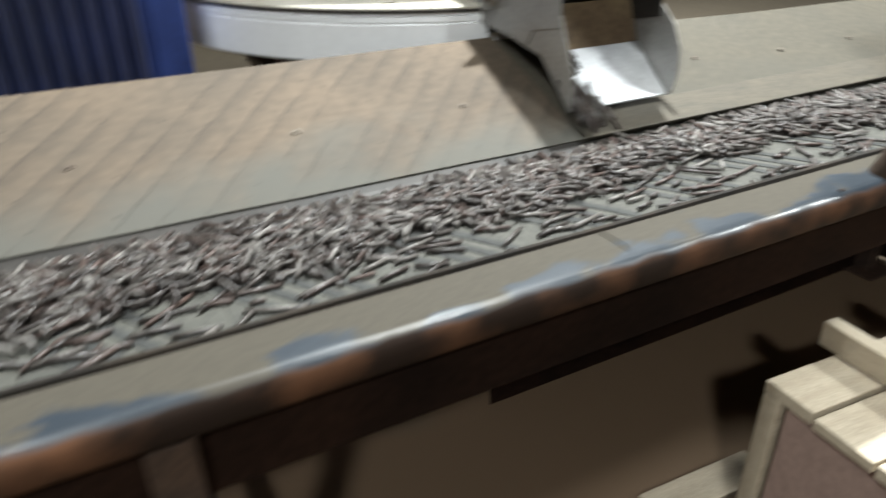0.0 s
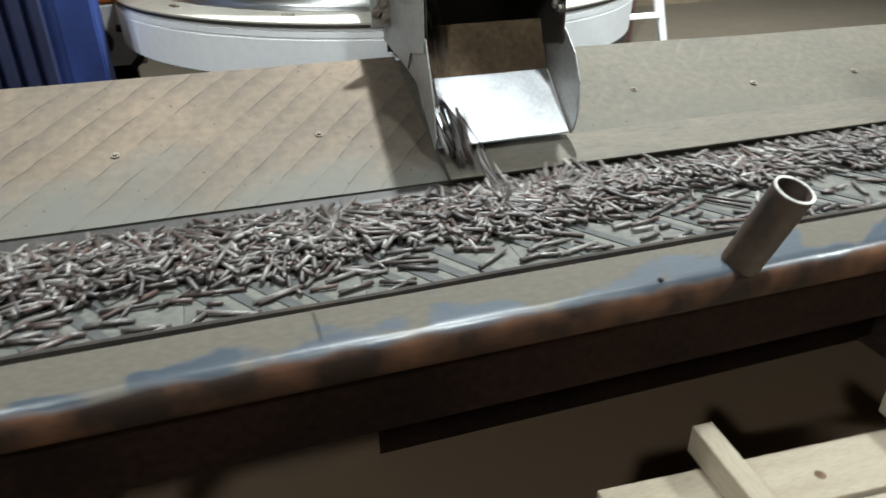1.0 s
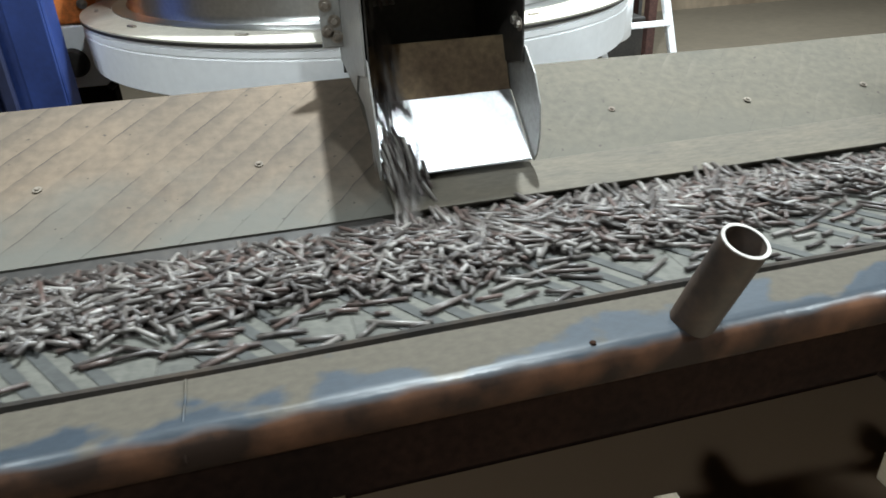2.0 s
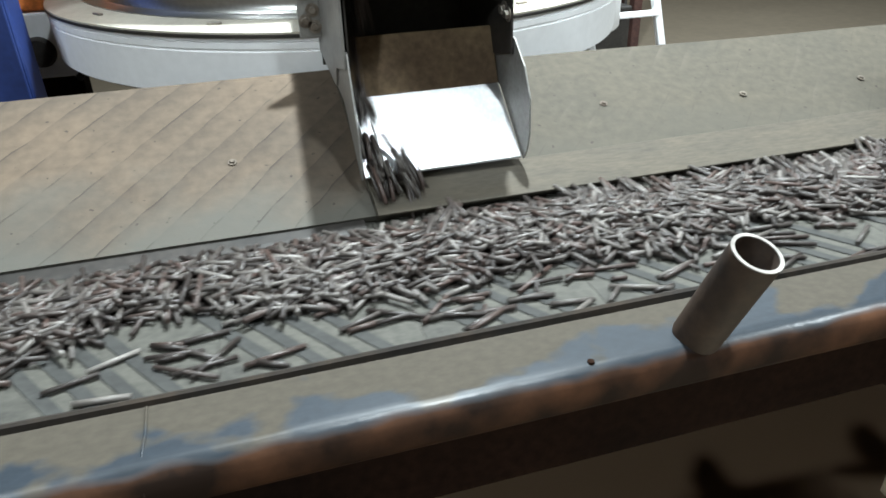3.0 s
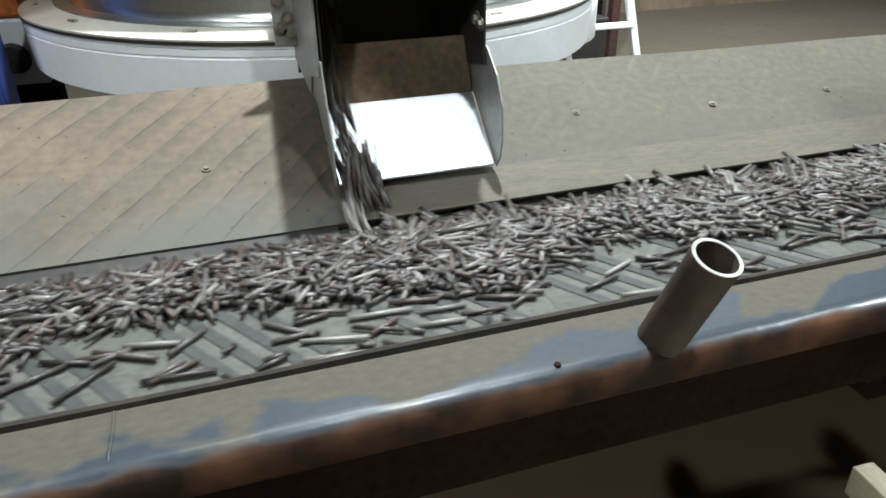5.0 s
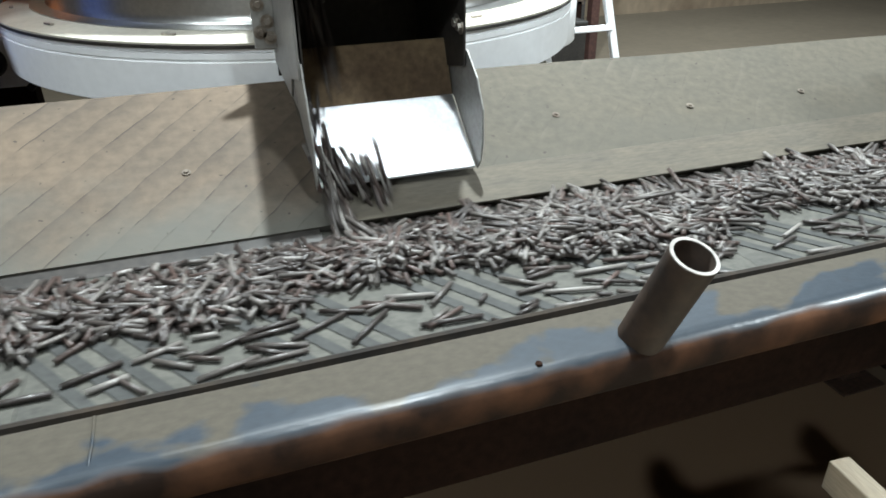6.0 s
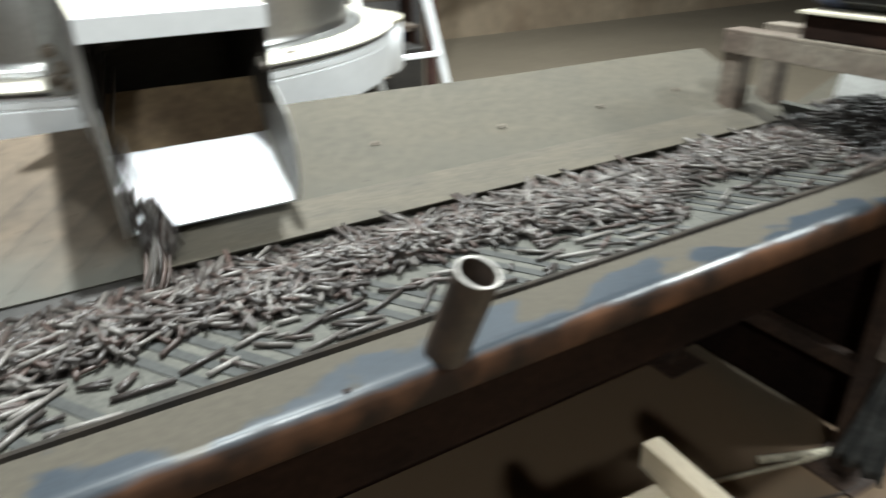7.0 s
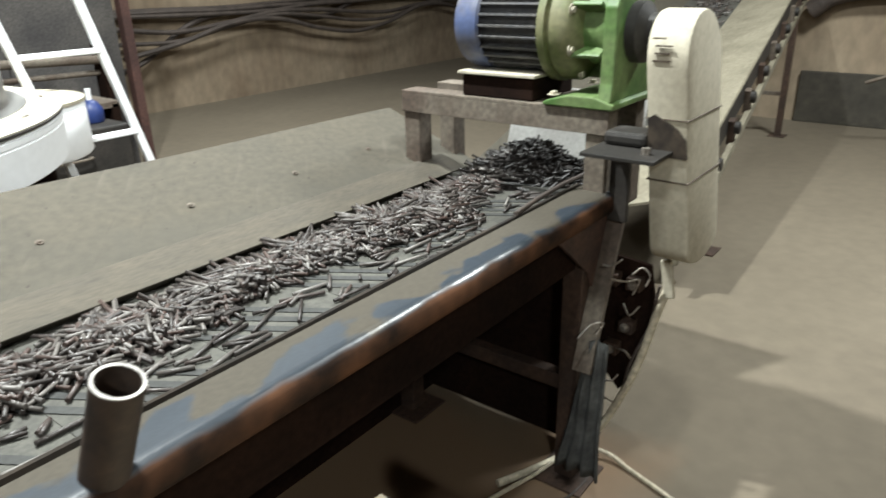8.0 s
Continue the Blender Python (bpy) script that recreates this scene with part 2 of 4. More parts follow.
ORANGE = mat("orange_paint", (0.75, 0.22, 0.05), (0.60, 0.18, 0.05), 6, 0.5, 0, 0.05)
WOOD = mat("raw_pine", (0.4968, 0.4266, 0.324), (0.4104, 0.3402, 0.2484), 5, 0.75, 0, 0.15, 60, 0.2, stretch=(1, 9, 9), grain=0.15)
WOOD_Y = mat("raw_pine_lengthwise", (0.4968, 0.4266, 0.324), (0.4104, 0.3402, 0.2484), 5, 0.75, 0, 0.15, 60, 0.2, stretch=(9, 1, 9), grain=0.15)
KNOT = mat("pine_knot", (0.22, 0.14, 0.08), (0.15, 0.09, 0.05), 40, 0.8, 0, 0.1)
PLY = mat("pink_plywood", (0.306, 0.212, 0.178), (0.255, 0.174, 0.149), 5, 0.7, 0, 0.1, grain=0.15)
PELLET = mat("pellet", (0.040, 0.030, 0.0245), (0.086, 0.073, 0.065), 45, 0.56, 0.0, 0.5, 260, 0.2, random_tint=0.6, grain=0.4, rough2=0.32)


def pellet_tones(m):
    """Each pellet takes its own tone between dark brown, red-brown and pale grey."""
    n, l = m.node_tree.nodes, m.node_tree.links
    bsdf = n["Principled BSDF"]
    body = bsdf.inputs["Base Color"].links[0].from_socket
    chance = [x for x in n if x.bl_idname == "ShaderNodeMath" and x.operation == "FRACT"][0]
    tone = n.new("ShaderNodeValToRGB")
    ramp = tone.color_ramp
    ramp.elements[0].position, ramp.elements[0].color = 0.0, (0.016, 0.011, 0.009, 1)
    ramp.elements[1].position, ramp.elements[1].color = 1.0, (0.220, 0.208, 0.192, 1)
    for p, c in ((0.3, (0.024, 0.019, 0.017, 1)), (0.50, (0.060, 0.034, 0.027, 1)), (0.60, (0.038, 0.032, 0.029, 1)), (0.82, (0.075, 0.068, 0.061, 1)), (0.92, (0.125, 0.115, 0.105, 1))):
        e = ramp.elements.new(p)
        e.color = c
    l.new(chance.outputs[0], tone.inputs[0])
    mix = n.new("ShaderNodeMix")
    mix.data_type = "RGBA"
    mix.inputs[0].default_value = 0.75
    l.new(body, mix.inputs[6])
    l.new(tone.outputs[0], mix.inputs[7])
    l.new(mix.outputs[2], bsdf.inputs["Base Color"])


pellet_tones(PELLET)
# darker copy of the pellet colour for the heap shaded by the drive
PELLET_SHADED = mat("shaded_pellet", (0.014, 0.011, 0.010), (0.030, 0.025, 0.022), 45, 0.5, 0, 0.4, 260, 0.2, random_tint=0.5, grain=0.4)
# core of the piles, dark as the shade in the gaps between pellets
MOUND = mat("pellet_gap_shade", (0.02, 0.016, 0.014), (0.04, 0.032, 0.028), 60, 0.8, 0, 0.6, 160)
FLOOR_MAT = mat("floor_concrete", (0.123, 0.101, 0.0711), (0.102, 0.0825, 0.0572), 1.3, 0.85, 0, 0.15, 18, 0.24, grain=0.10, detail=9)
WALL = mat("stained_plaster", (0.145, 0.102, 0.066), (0.27, 0.215, 0.150), 1.5, 0.9, 0, 0.2, 14, 0.2, grain=0.2, stretch=(1, 1, 0.6))
def brown_tint(m):
    """Ragged brown strip along the conveyor: warm bounced light in the shade, painted into the floor colour."""
    n, l = m.node_tree.nodes, m.node_tree.links
    bsdf = n["Principled BSDF"]
    under = bsdf.inputs["Base Color"].links[0].from_socket
    coord = n.new("ShaderNodeTexCoord")
    cut = n.new("ShaderNodeSeparateXYZ")
    l.new(coord.outputs["Object"], cut.inputs[0])
    off = n.new("ShaderNodeMath")
    off.operation = "SUBTRACT"
    off.inputs[1].default_value = 0.25
    l.new(cut.outputs[1], off.inputs[0])
    far = n.new("ShaderNodeMath")
    far.operation = "ABSOLUTE"
    l.new(off.outputs[0], far.inputs[0])
    past = n.new("ShaderNodeMath")
    past.operation = "SUBTRACT"
    past.inputs[1].default_value = 0.75
    l.new(cut.outputs[0], past.inputs[0])
    worst = n.new("ShaderNodeMath")
    worst.operation = "MAXIMUM"
    l.new(far.outputs[0], worst.inputs[0])
    l.new(past.outputs[0], worst.inputs[1])
    rag = n.new("ShaderNodeTexNoise")
    rag.inputs["Scale"].default_value, rag.inputs["Detail"].default_value = 4, 6
    l.new(coord.outputs["Object"], rag.inputs["Vector"])
    add = n.new("ShaderNodeMath")
    add.operation = "MULTIPLY_ADD"
    add.inputs[1].default_value = 0.5
    l.new(rag.outputs[0], add.inputs[0])
    l.new(worst.outputs[0], add.inputs[2])
    edge = n.new("ShaderNodeMapRange")
    edge.inputs[1].default_value, edge.inputs[2].default_value = 0.5, 0.75
    edge.inputs[3].default_value, edge.inputs[4].default_value = 0.9, 0.0
    l.new(add.outputs[0], edge.inputs[0])
    mix = n.new("ShaderNodeMix")
    mix.data_type = "RGBA"
    mix.inputs[7].default_value = (0.165, 0.104, 0.060, 1)
    l.new(edge.outputs[0], mix.inputs[0])
    l.new(under, mix.inputs[6])
    l.new(mix.outputs[2], bsdf.inputs["Base Color"])


brown_tint(FLOOR_MAT)
CEIL = mat("ceiling_boards", (0.30, 0.28, 0.25), (0.24, 0.22, 0.20), 2, 0.9, 0, 0.1)
PLINTH = mat("damp_plaster", (0.0375, 0.033, 0.025), (0.055, 0.048, 0.036), 2.5, 0.9, 0, 0.2, 20, 0.2, grain=0.25)
PALE_BOARD = mat("pale_dusty_board", (0.20, 0.18, 0.13), (0.13, 0.115, 0.08), 7, 0.85, 0, 0.2, 60, 0.2, grain=0.2)
RED_POST = mat("red_brown_paint", (0.05, 0.022, 0.018), (0.08, 0.036, 0.028), 7, 0.8, 0, 0.1)
RAG = mat("grey_cloth", (0.072, 0.074, 0.070), (0.034, 0.035, 0.034), 14, 0.95, 0, 0.4, 70)
CABLE = mat("black_cable", (0.042, 0.032, 0.027), (0.065, 0.05, 0.042), 10, 0.7, 0, 0.05)
HOSE = mat("pale_cable", (0.55, 0.50, 0.38), (0.45, 0.40, 0.30), 20, 0.6, 0, 0.05)
GREY_SHEET = mat("grey_sheet", (0.045, 0.042, 0.042), (0.085, 0.078, 0.072), 3, 0.85, 0, 0.15)


# ---- building helpers ----
def part(name, bm, material, parent=None, label="", smooth=False, at=None):
    mesh = bpy.data.meshes.new(name)
    bm.normal_update()
    bm.to_mesh(mesh)
    bm.free()
    if smooth:
        for p in mesh.polygons:
            p.use_smooth = True
        mesh.set_sharp_from_angle(angle=radians(40))
    mesh.materials.append(material)
    ob = new(name, mesh)
    if at is not None:
        ob.matrix_basis = at
    ob.parent = parent
    if label:
        ob["label"] = label
    return ob


def thing(name, label, category, group="", kind="", at=None):
    ob = new(name)
    ob.empty_display_size = 0.05
    if at is not None:
        ob.matrix_basis = at
    return tagged(ob, label, category, group, kind)


def box(x0, y0, z0, x1, y1, z1, bevel=0.0, bm=None, m=None, seg=2):
    own = bmesh.new()
    bmesh.ops.create_cube(own, size=1)
    for v in own.verts:
        v.co = Vector((x0 + (v.co.x + 0.5) * (x1 - x0), y0 + (v.co.y + 0.5) * (y1 - y0), z0 + (v.co.z + 0.5) * (z1 - z0)))
    if bevel:
        bmesh.ops.bevel(own, geom=own.edges[:], offset=bevel, segments=seg, affect="EDGES", profile=0.5)
    if m is not None:
        own.transform(m)
    return join(bm, own)


def join(bm, own):
    if bm is None:
        return own
    mesh = bpy.data.meshes.new("tmp")
    own.to_mesh(mesh)
    own.free()
    bm.from_mesh(mesh)
    bpy.data.meshes.remove(mesh)
    return bm


def prism(points, axis, a, b, bevel=0.0, bm=None, m=None):
    """A closed outline in two axes, drawn out along the third from a to b."""
    own = bmesh.new()

    def put(p, s):
        return {"x": (s, p[0], p[1]), "y": (p[0], s, p[1]), "z": (p[0], p[1], s)}[axis]

    low = [own.verts.new(put(p, a)) for p in points]
    high = [own.verts.new(put(p, b)) for p in points]
    k = len(points)
    own.faces.new(low)
    own.faces.new(high[::-1])
    for i in range(k):
        own.faces.new((low[i], high[i], high[(i + 1) % k], low[(i + 1) % k]))
    bmesh.ops.recalc_face_normals(own, faces=own.faces[:])
    if bevel:
        bmesh.ops.bevel(own, geom=own.edges[:], offset=bevel, segments=2, affect="EDGES", profile=0.5)
    if m is not None:
        own.transform(m)
    return join(bm, own)


def lathe(profile, n=32, bm=None, m=None):
    """Turns (radius, height) points about z."""
    own = bmesh.new()
    rings = []
    for r, z in profile:
        if r < 1e-6:
            rings.append([own.verts.new((0, 0, z))])
        else:
            rings.append([own.verts.new((r * math.cos(2 * math.pi * i / n), r * math.sin(2 * math.pi * i / n), z)) for i in range(n)])
    for a, b in zip(rings, rings[1:]):
        for i in range(n):
            j = (i + 1) % n
            if len(a) == 1 and len(b) == 1:
                continue
            if len(a) == 1:
                own.faces.new((a[0], b[i], b[j]))
            elif len(b) == 1:
                own.faces.new((a[i], b[0], a[j]))
            else:
                own.faces.new((a[i], b[i], b[j], a[j]))
    bmesh.ops.recalc_face_normals(own, faces=own.faces[:])
    if m is not None:
        own.transform(m)
    return join(bm, own)


def along(a, b):
    """A pose at a whose z axis points to b, and the distance."""
    d = Vector(b) - Vector(a)
    return Matrix.Translation(a) @ d.to_track_quat("Z", "Y").to_matrix().to_4x4(), d.length


def rod(a, b, r, n=12, bm=None):
    m, h = along(a, b)
    return lathe([(0, 0), (r, 0), (r, h), (0, h)], n, bm, m)


def bar(a, b, w, h, bevel=0.0, bm=None):
    m, k = along(a, b)
    return box(-w / 2, -h / 2, 0, w / 2, h / 2, k, bevel, bm, m)


def tube(points, r, bm=None, n=8, steps=6):
    """A smooth round cable through the points."""
    pts = [Vector(p) for p in points]
    ext = [2 * pts[0] - pts[1]] + pts + [2 * pts[-1] - pts[-2]]
    line = []
    for i in range(1, len(ext) - 2):
        p0, p1, p2, p3 = ext[i - 1 : i + 3]
        for s in range(steps):
            u = s / steps
            line.append(0.5 * (2 * p1 + (p2 - p0) * u + (2 * p0 - 5 * p1 + 4 * p2 - p3) * u * u + (3 * p1 - p0 - 3 * p2 + p3) * u ** 3))
    line.append(pts[-1])
    own = bmesh.new()
    rings = []
    for i, p in enumerate(line):
        d = (line[min(i + 1, len(line) - 1)] - line[max(i - 1, 0)]).normalized()
        side = d.cross(Vector((0, 0, 1)))
        side = side.normalized() if side.length > 1e-3 else Vector((1, 0, 0))
        up = side.cross(d)
        rings.append([own.verts.new(p + r * (side * math.cos(2 * math.pi * k / n) + up * math.sin(2 * math.pi * k / n))) for k in range(n)])
    for a, b in zip(rings, rings[1:]):
        for k in range(n):
            own.faces.new((a[k], a[(k + 1) % n], b[(k + 1) % n], b[k]))
    own.faces.new(rings[0][::-1])
    own.faces.new(rings[-1])
    bmesh.ops.recalc_face_normals(own, faces=own.faces[:])
    return join(bm, own)


def ring_of(p, d, r, n, verts, faces):
    side = d.cross(Vector((0, 0, 1)))
    side = side.normalized() if side.length > 1e-6 else Vector((1, 0, 0))
    up = side.cross(d).normalized()
    k = len(verts)
    for c in (p - d, p + d):
        for i in range(n):
            a = 2 * math.pi * i / n
            verts.append(c + r * (side * math.cos(a) + up * math.sin(a)))
    for i in range(n):
        j = (i + 1) % n
        faces.append((k + i, k + j, k + n + j, k + n + i))
    faces.append(tuple(k + i for i in range(n))[::-1])
    faces.append(tuple(k + n + i for i in range(n)))


def bolt(name, place, normal, parent, r=0.005, material=None):
    m, _ = along(place, Vector(place) + Vector(normal))
    bm = lathe([(0, 0), (r * 1.7, 0), (r * 1.7, 0.0012), (r * 0.2, 0.0012)], 16, None, m)
    lathe([(r, 0.001), (r, r * 0.8), (r * 0.85, r), (0, r)], 6, bm, m)
    return part(name, bm, material or BOLT, parent)


def slab(name, bm, material, label):
    return tagged(part(name, bm, material), label, name.split("_")[0], kind="structure")


# ---- the hall ----
slab("floor", box(-6, -5, FLOOR - 0.1, 9, 6, FLOOR), FLOOR_MAT, "dusty tan concrete workshop floor")
slab("wall_north", box(-6, 4.92, FLOOR, 9, 5.1, 2.5), WALL, "stained brown plaster wall with dirt streaks")
slab("wall_east", box(8.8, -5, FLOOR, 9, 4.92, 2.5), WALL, "stained brown plaster wall")
slab("wall_south", box(-6, -5, FLOOR, 8.8, -4.8, 2.5), WALL, "stained brown plaster wall")
slab("wall_west", box(-6, -4.8, FLOOR, -5.8, 4.92, 2.5), WALL, "stained brown plaster wall")
slab("wall_partition", box(5.36, -4.8, FLOOR, 5.5, 1.35, 2.5), WALL, "stained grey-brown partition wall")
slab("ceiling", box(-6, -5, 2.5, 9, 5.1, 2.6), CEIL, "grey board ceiling")


# ---- conveyor ----
X0, X1 = -3.4, 1.10
BELT_Z = -0.04


def side_rail(parent):
    pts = []
    for k in range(9):
        a = radians(90 + 90 * k / 8)
        pts.append((-0.054 + 0.020 * math.cos(a), -0.020 + 0.020 * math.sin(a)))
    outline = [(0.006, -0.004), (0.002, 0.0)] + pts + [(-0.074, -0.033), (-0.072, -0.038), (-0.068, -0.041), (-0.060, -0.042), (-0.035, -0.042), (-0.035, -0.038), (-0.059, -0.038), (-0.066, -0.035), (-0.068, -0.028), (-0.064, -0.012), (-0.052, -0.006), (0.006, -0.008)]
    return part("side_rail", prism(outline, "x", X0, X1), RAIL, parent, "grey-blue painted rounded steel rail, dusty and rust-stained", smooth=True)


def conveyor():
    c = thing("belt_conveyor", "long low steel belt conveyor with dusty rubber side skirt", "conveyor", at=pose(0, 0, 0))
    side_rail(c)
    # brown side plate, near black: shade below the rail is partly in its colour
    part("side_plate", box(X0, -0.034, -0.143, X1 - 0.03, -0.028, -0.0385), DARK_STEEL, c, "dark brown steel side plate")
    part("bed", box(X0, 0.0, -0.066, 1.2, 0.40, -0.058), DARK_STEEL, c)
    part("edge_strip", prism([(0.008, -0.010), (0.010, -0.0008), (0.014, -0.003), (0.027, -0.0365), (0.019, -0.0385)], "x", X0, X1), EDGE, c, "worn brown rubber edge strip")
    lip = bmesh.new()
    rows = []
    for i in range(151):
        x = X0 + (X1 - X0) * i / 150
        w = 0.0022 * noise.noise(Vector((x * 3.1, 8.8, 1)))
        h = 0.0016 * noise.noise(Vector((x * 4.3, 2.8, 5)))
        rows.append([lip.verts.new(p) for p in ((x, 0.0085 + w, -0.006), (x, 0.0090 + w, 0.0016 + h), (x, 0.0125 + w, 0.0026 + h), (x, 0.0165 + w, 0.0006 + h), (x, 0.0185 + w, -0.012))])
    for r, q in zip(rows, rows[1:]):
        for j in range(4):
            lip.faces.new((r[j], q[j], q[j + 1], r[j + 1]))
        lip.faces.new((r[4], q[4], q[0], r[0]))
    lip.faces.new(rows[0])
    lip.faces.new(rows[-1][::-1])
    bmesh.ops.recalc_face_normals(lip, faces=lip.faces[:])
    part("edge_lip", lip, EDGE, c, "wavy dark brown rubber lip along the rail", smooth=True)
    # added sheet: blocks light from behind and darkens the view under the belt
    part("back_sheet", box(-0.25, 0.44, FLOOR - 0.002, X1 + 0.1, 0.446, -0.122), DARK_STEEL, c, "added dark sheet that keeps the underside in shade")
    # skirt of old belting, leaning outwards
    lean = math.atan2(0.088 + 0.030, 0.65 - 0.345)
    width = math.hypot(0.118, 0.305)
    frame_m = Matrix.Translation((0, 0.345, -0.030)) @ pose(0, 0, 0, math.degrees(lean))
    for a, b, w in ((X0, -0.1335, width + 0.006), (-0.133, X1 + 0.12, width - 0.006)):
        own = bmesh.new()
        k = max(2, int((b - a) / 0.06))
        rows = []
        for i in range(k + 1):
            x = a + (b - a) * i / k
            wob = 0.004 * noise.noise(Vector((x * 2.3, 4.1, 0)))
            taper = -0.02 * max(0, x) if a > -1 else 0
            low = 0.002 * noise.noise(Vector((x * 5, 1.7, 3)))
            rows.append([own.verts.new(q) for q in ((x, low, 0), (x, 0.1, wob), (x, w + taper, wob), (x, w + taper, wob - 0.009), (x, 0.1, wob - 0.009), (x, low, -0.009))])
        for r, s in zip(rows, rows[1:]):
            for j in range(6):
                own.faces.new((r[j], s[j], s[(j + 1) % 6], r[(j + 1) % 6]))
        own.faces.new(rows[0])
        own.faces.new(rows[-1][::-1])
        bmesh.ops.recalc_face_normals(own, faces=own.faces[:])
        skirt = part("side_skirt", own, SKIRT if a < -1 else SKIRT_PALE, c, "dusty tan old rubber belting with slanting grooves", at=frame_m)
        for x, v in ((-0.93, 0.146), (-0.606, 0.142), (-0.306, 0.139)) if a < -1 else ((0.278, 0.168), (0.530, 0.150), (0.776, 0.153), (1.0, 0.16)):
            b2 = bolt("bolt", (x, v, 0.001), (0, 0, 1), skirt, 0.0036, DUSTY_STEEL)
    strip = bmesh.new()
    part("skirt_strip", box(-0.1325, -0.008, 0.0045, X1 + 0.05, 0.062, 0.0085, 0.001, strip), STRIP, c, "overlapping lower strip of rubber", at=frame_m)
    part("gap_seal", box(X0, 0.350, -0.0395, 1.1, 0.356, -0.029), BLACK, c, "dark rubber gap seal")
    # added black strip standing in for the skirt's shadow on the belt
    part("gap_flap", prism([(0.321, -0.0392), (0.327, -0.0368), (0.348, -0.0330), (0.352, -0.0350), (0.330, -0.0394)], "x", X0, -0.150), BLACK, c, "added dark strip, the shadow band under the skirt")
    part("far_rail", box(X0, 0.41, -0.12, X1, 0.47, -0.06, 0.006), DARK_STEEL, c)
    # pipe stub welded on the rail
    a, b = Vector((0.0795, -0.050, -0.004)), Vector((0.0925, -0.087, 0.098))
    m, h = along(a, b)
    part("pipe_stub", lathe([(0.0185, 0.0), (0.0219, 0.0), (0.0219, h - 0.0008), (0.0212, h), (0.0190, h), (0.0185, h - 0.001), (0.0185, 0.0)], 40, None, m), PIPE, c, "rusty open steel pipe stub welded upright", smooth=True)
    part("rim", lathe([(0.0186, h + 0.0002), (0.0219, h + 0.0002), (0.0219, h + 0.0012), (0.0186, h + 0.0012), (0.0186, h + 0.0002)], 40, None, m), RIM, c, "bright cut rim of the pipe")
    # weld bead across the rail
    part("weld_bead", tube([(-0.390, 0.0, 0.001), (-0.389, -0.03, 0.001), (-0.390, -0.052, -0.0005), (-0.391, -0.066, -0.0085), (-0.391, -0.0742, -0.022), (-0.390, -0.0725, -0.029)], 0.0014), RAIL, c)
    part("rivet", lathe([(0.0035, 0), (0.003, 0.002), (0, 0.0025)], 10, None, pose(-0.029, -0.058, -0.001)), DARK_STEEL, c)
    # legs and braces
    for x in (-2.4, -0.9, 1.03):
        for y in (-0.03, 0.42):
            part("leg", box(x - 0.022, y - 0.022, FLOOR + 0.006, x + 0.022, y + 0.022, -0.056, 0.003), RUST, c)
            part("foot_plate", box(x - 0.06, y - 0.06, FLOOR, x + 0.06, y + 0.06, FLOOR + 0.006, 0.001), RUST, c)
        part("cross_brace", box(x - 0.015, -0.008, -0.43, x + 0.015, 0.398, -0.395, 0.002), RUST, c, "red-brown steel cross brace")
    part("gusset", prism([(0.88, -0.037), (1.098, -0.037), (1.098, -0.19), (1.075, -0.25), (1.02, -0.15)], "y", -0.058, -0.052, 0.001), RED_RUST, c, "rusty steel corner gusset")
    part("take_up_plate", prism([(-0.02, -0.15), (-0.135, -0.16), (-0.150, -0.24), (-0.120, -0.43), (-0.085, -0.47), (-0.02, -0.40)], "x", 1.146, 1.154, 0.001), DARK_STEEL, c, "dark greasy take-up plate")
    for y, z in ((-0.06, -0.20), (-0.11, -0.20), (-0.10, -0.30), (-0.07, -0.36)):
        part("take_up_lug", box(1.118, y - 0.016, z - 0.014, 1.146, y + 0.016, z + 0.014, 0.003), RUST, c)
        bolt("bolt", (1.118, y, z), (-1, 0, 0), c, 0.006)
    # added sheet to darken the floor under the head end
    part("end_sheet", box(1.128, 0.0, FLOOR + 0.01, 1.134, 0.44, -0.17), DARK_STEEL, c, "added dark sheet that keeps the head end in shade")
    part("rail_cable", tube([(0.86, 0.012, 0.004), (0.95, 0.020, 0.006), (1.04, 0.012, 0.016), (1.085, -0.01, 0.03), (1.09, -0.03, 0.07)], 0.0045), CABLE, c, "thin dark cable along the rail", smooth=True)
    part("head_post", bar((1.105, -0.070, -0.037), (0.985, -0.072, -0.350), 0.040, 0.014, 0.002), DUSTY_STEEL, c)
    # head drum
    part("head_drum", rod((1.2, 0.0, -0.105), (1.2, 0.37, -0.105), 0.052, 32), DARK_STEEL, c, smooth=True)
    part("discharge_plate", box(-0.002, 0.02, -0.12, 0.002, 0.38, 0.13, 0.0005, None, Matrix.Translation((1.42, 0, 0)) @ pose(0, 0, 0, 0, 18)), CHEEK, c, "grey sheet-steel discharge plate")
    return c


conveyor()


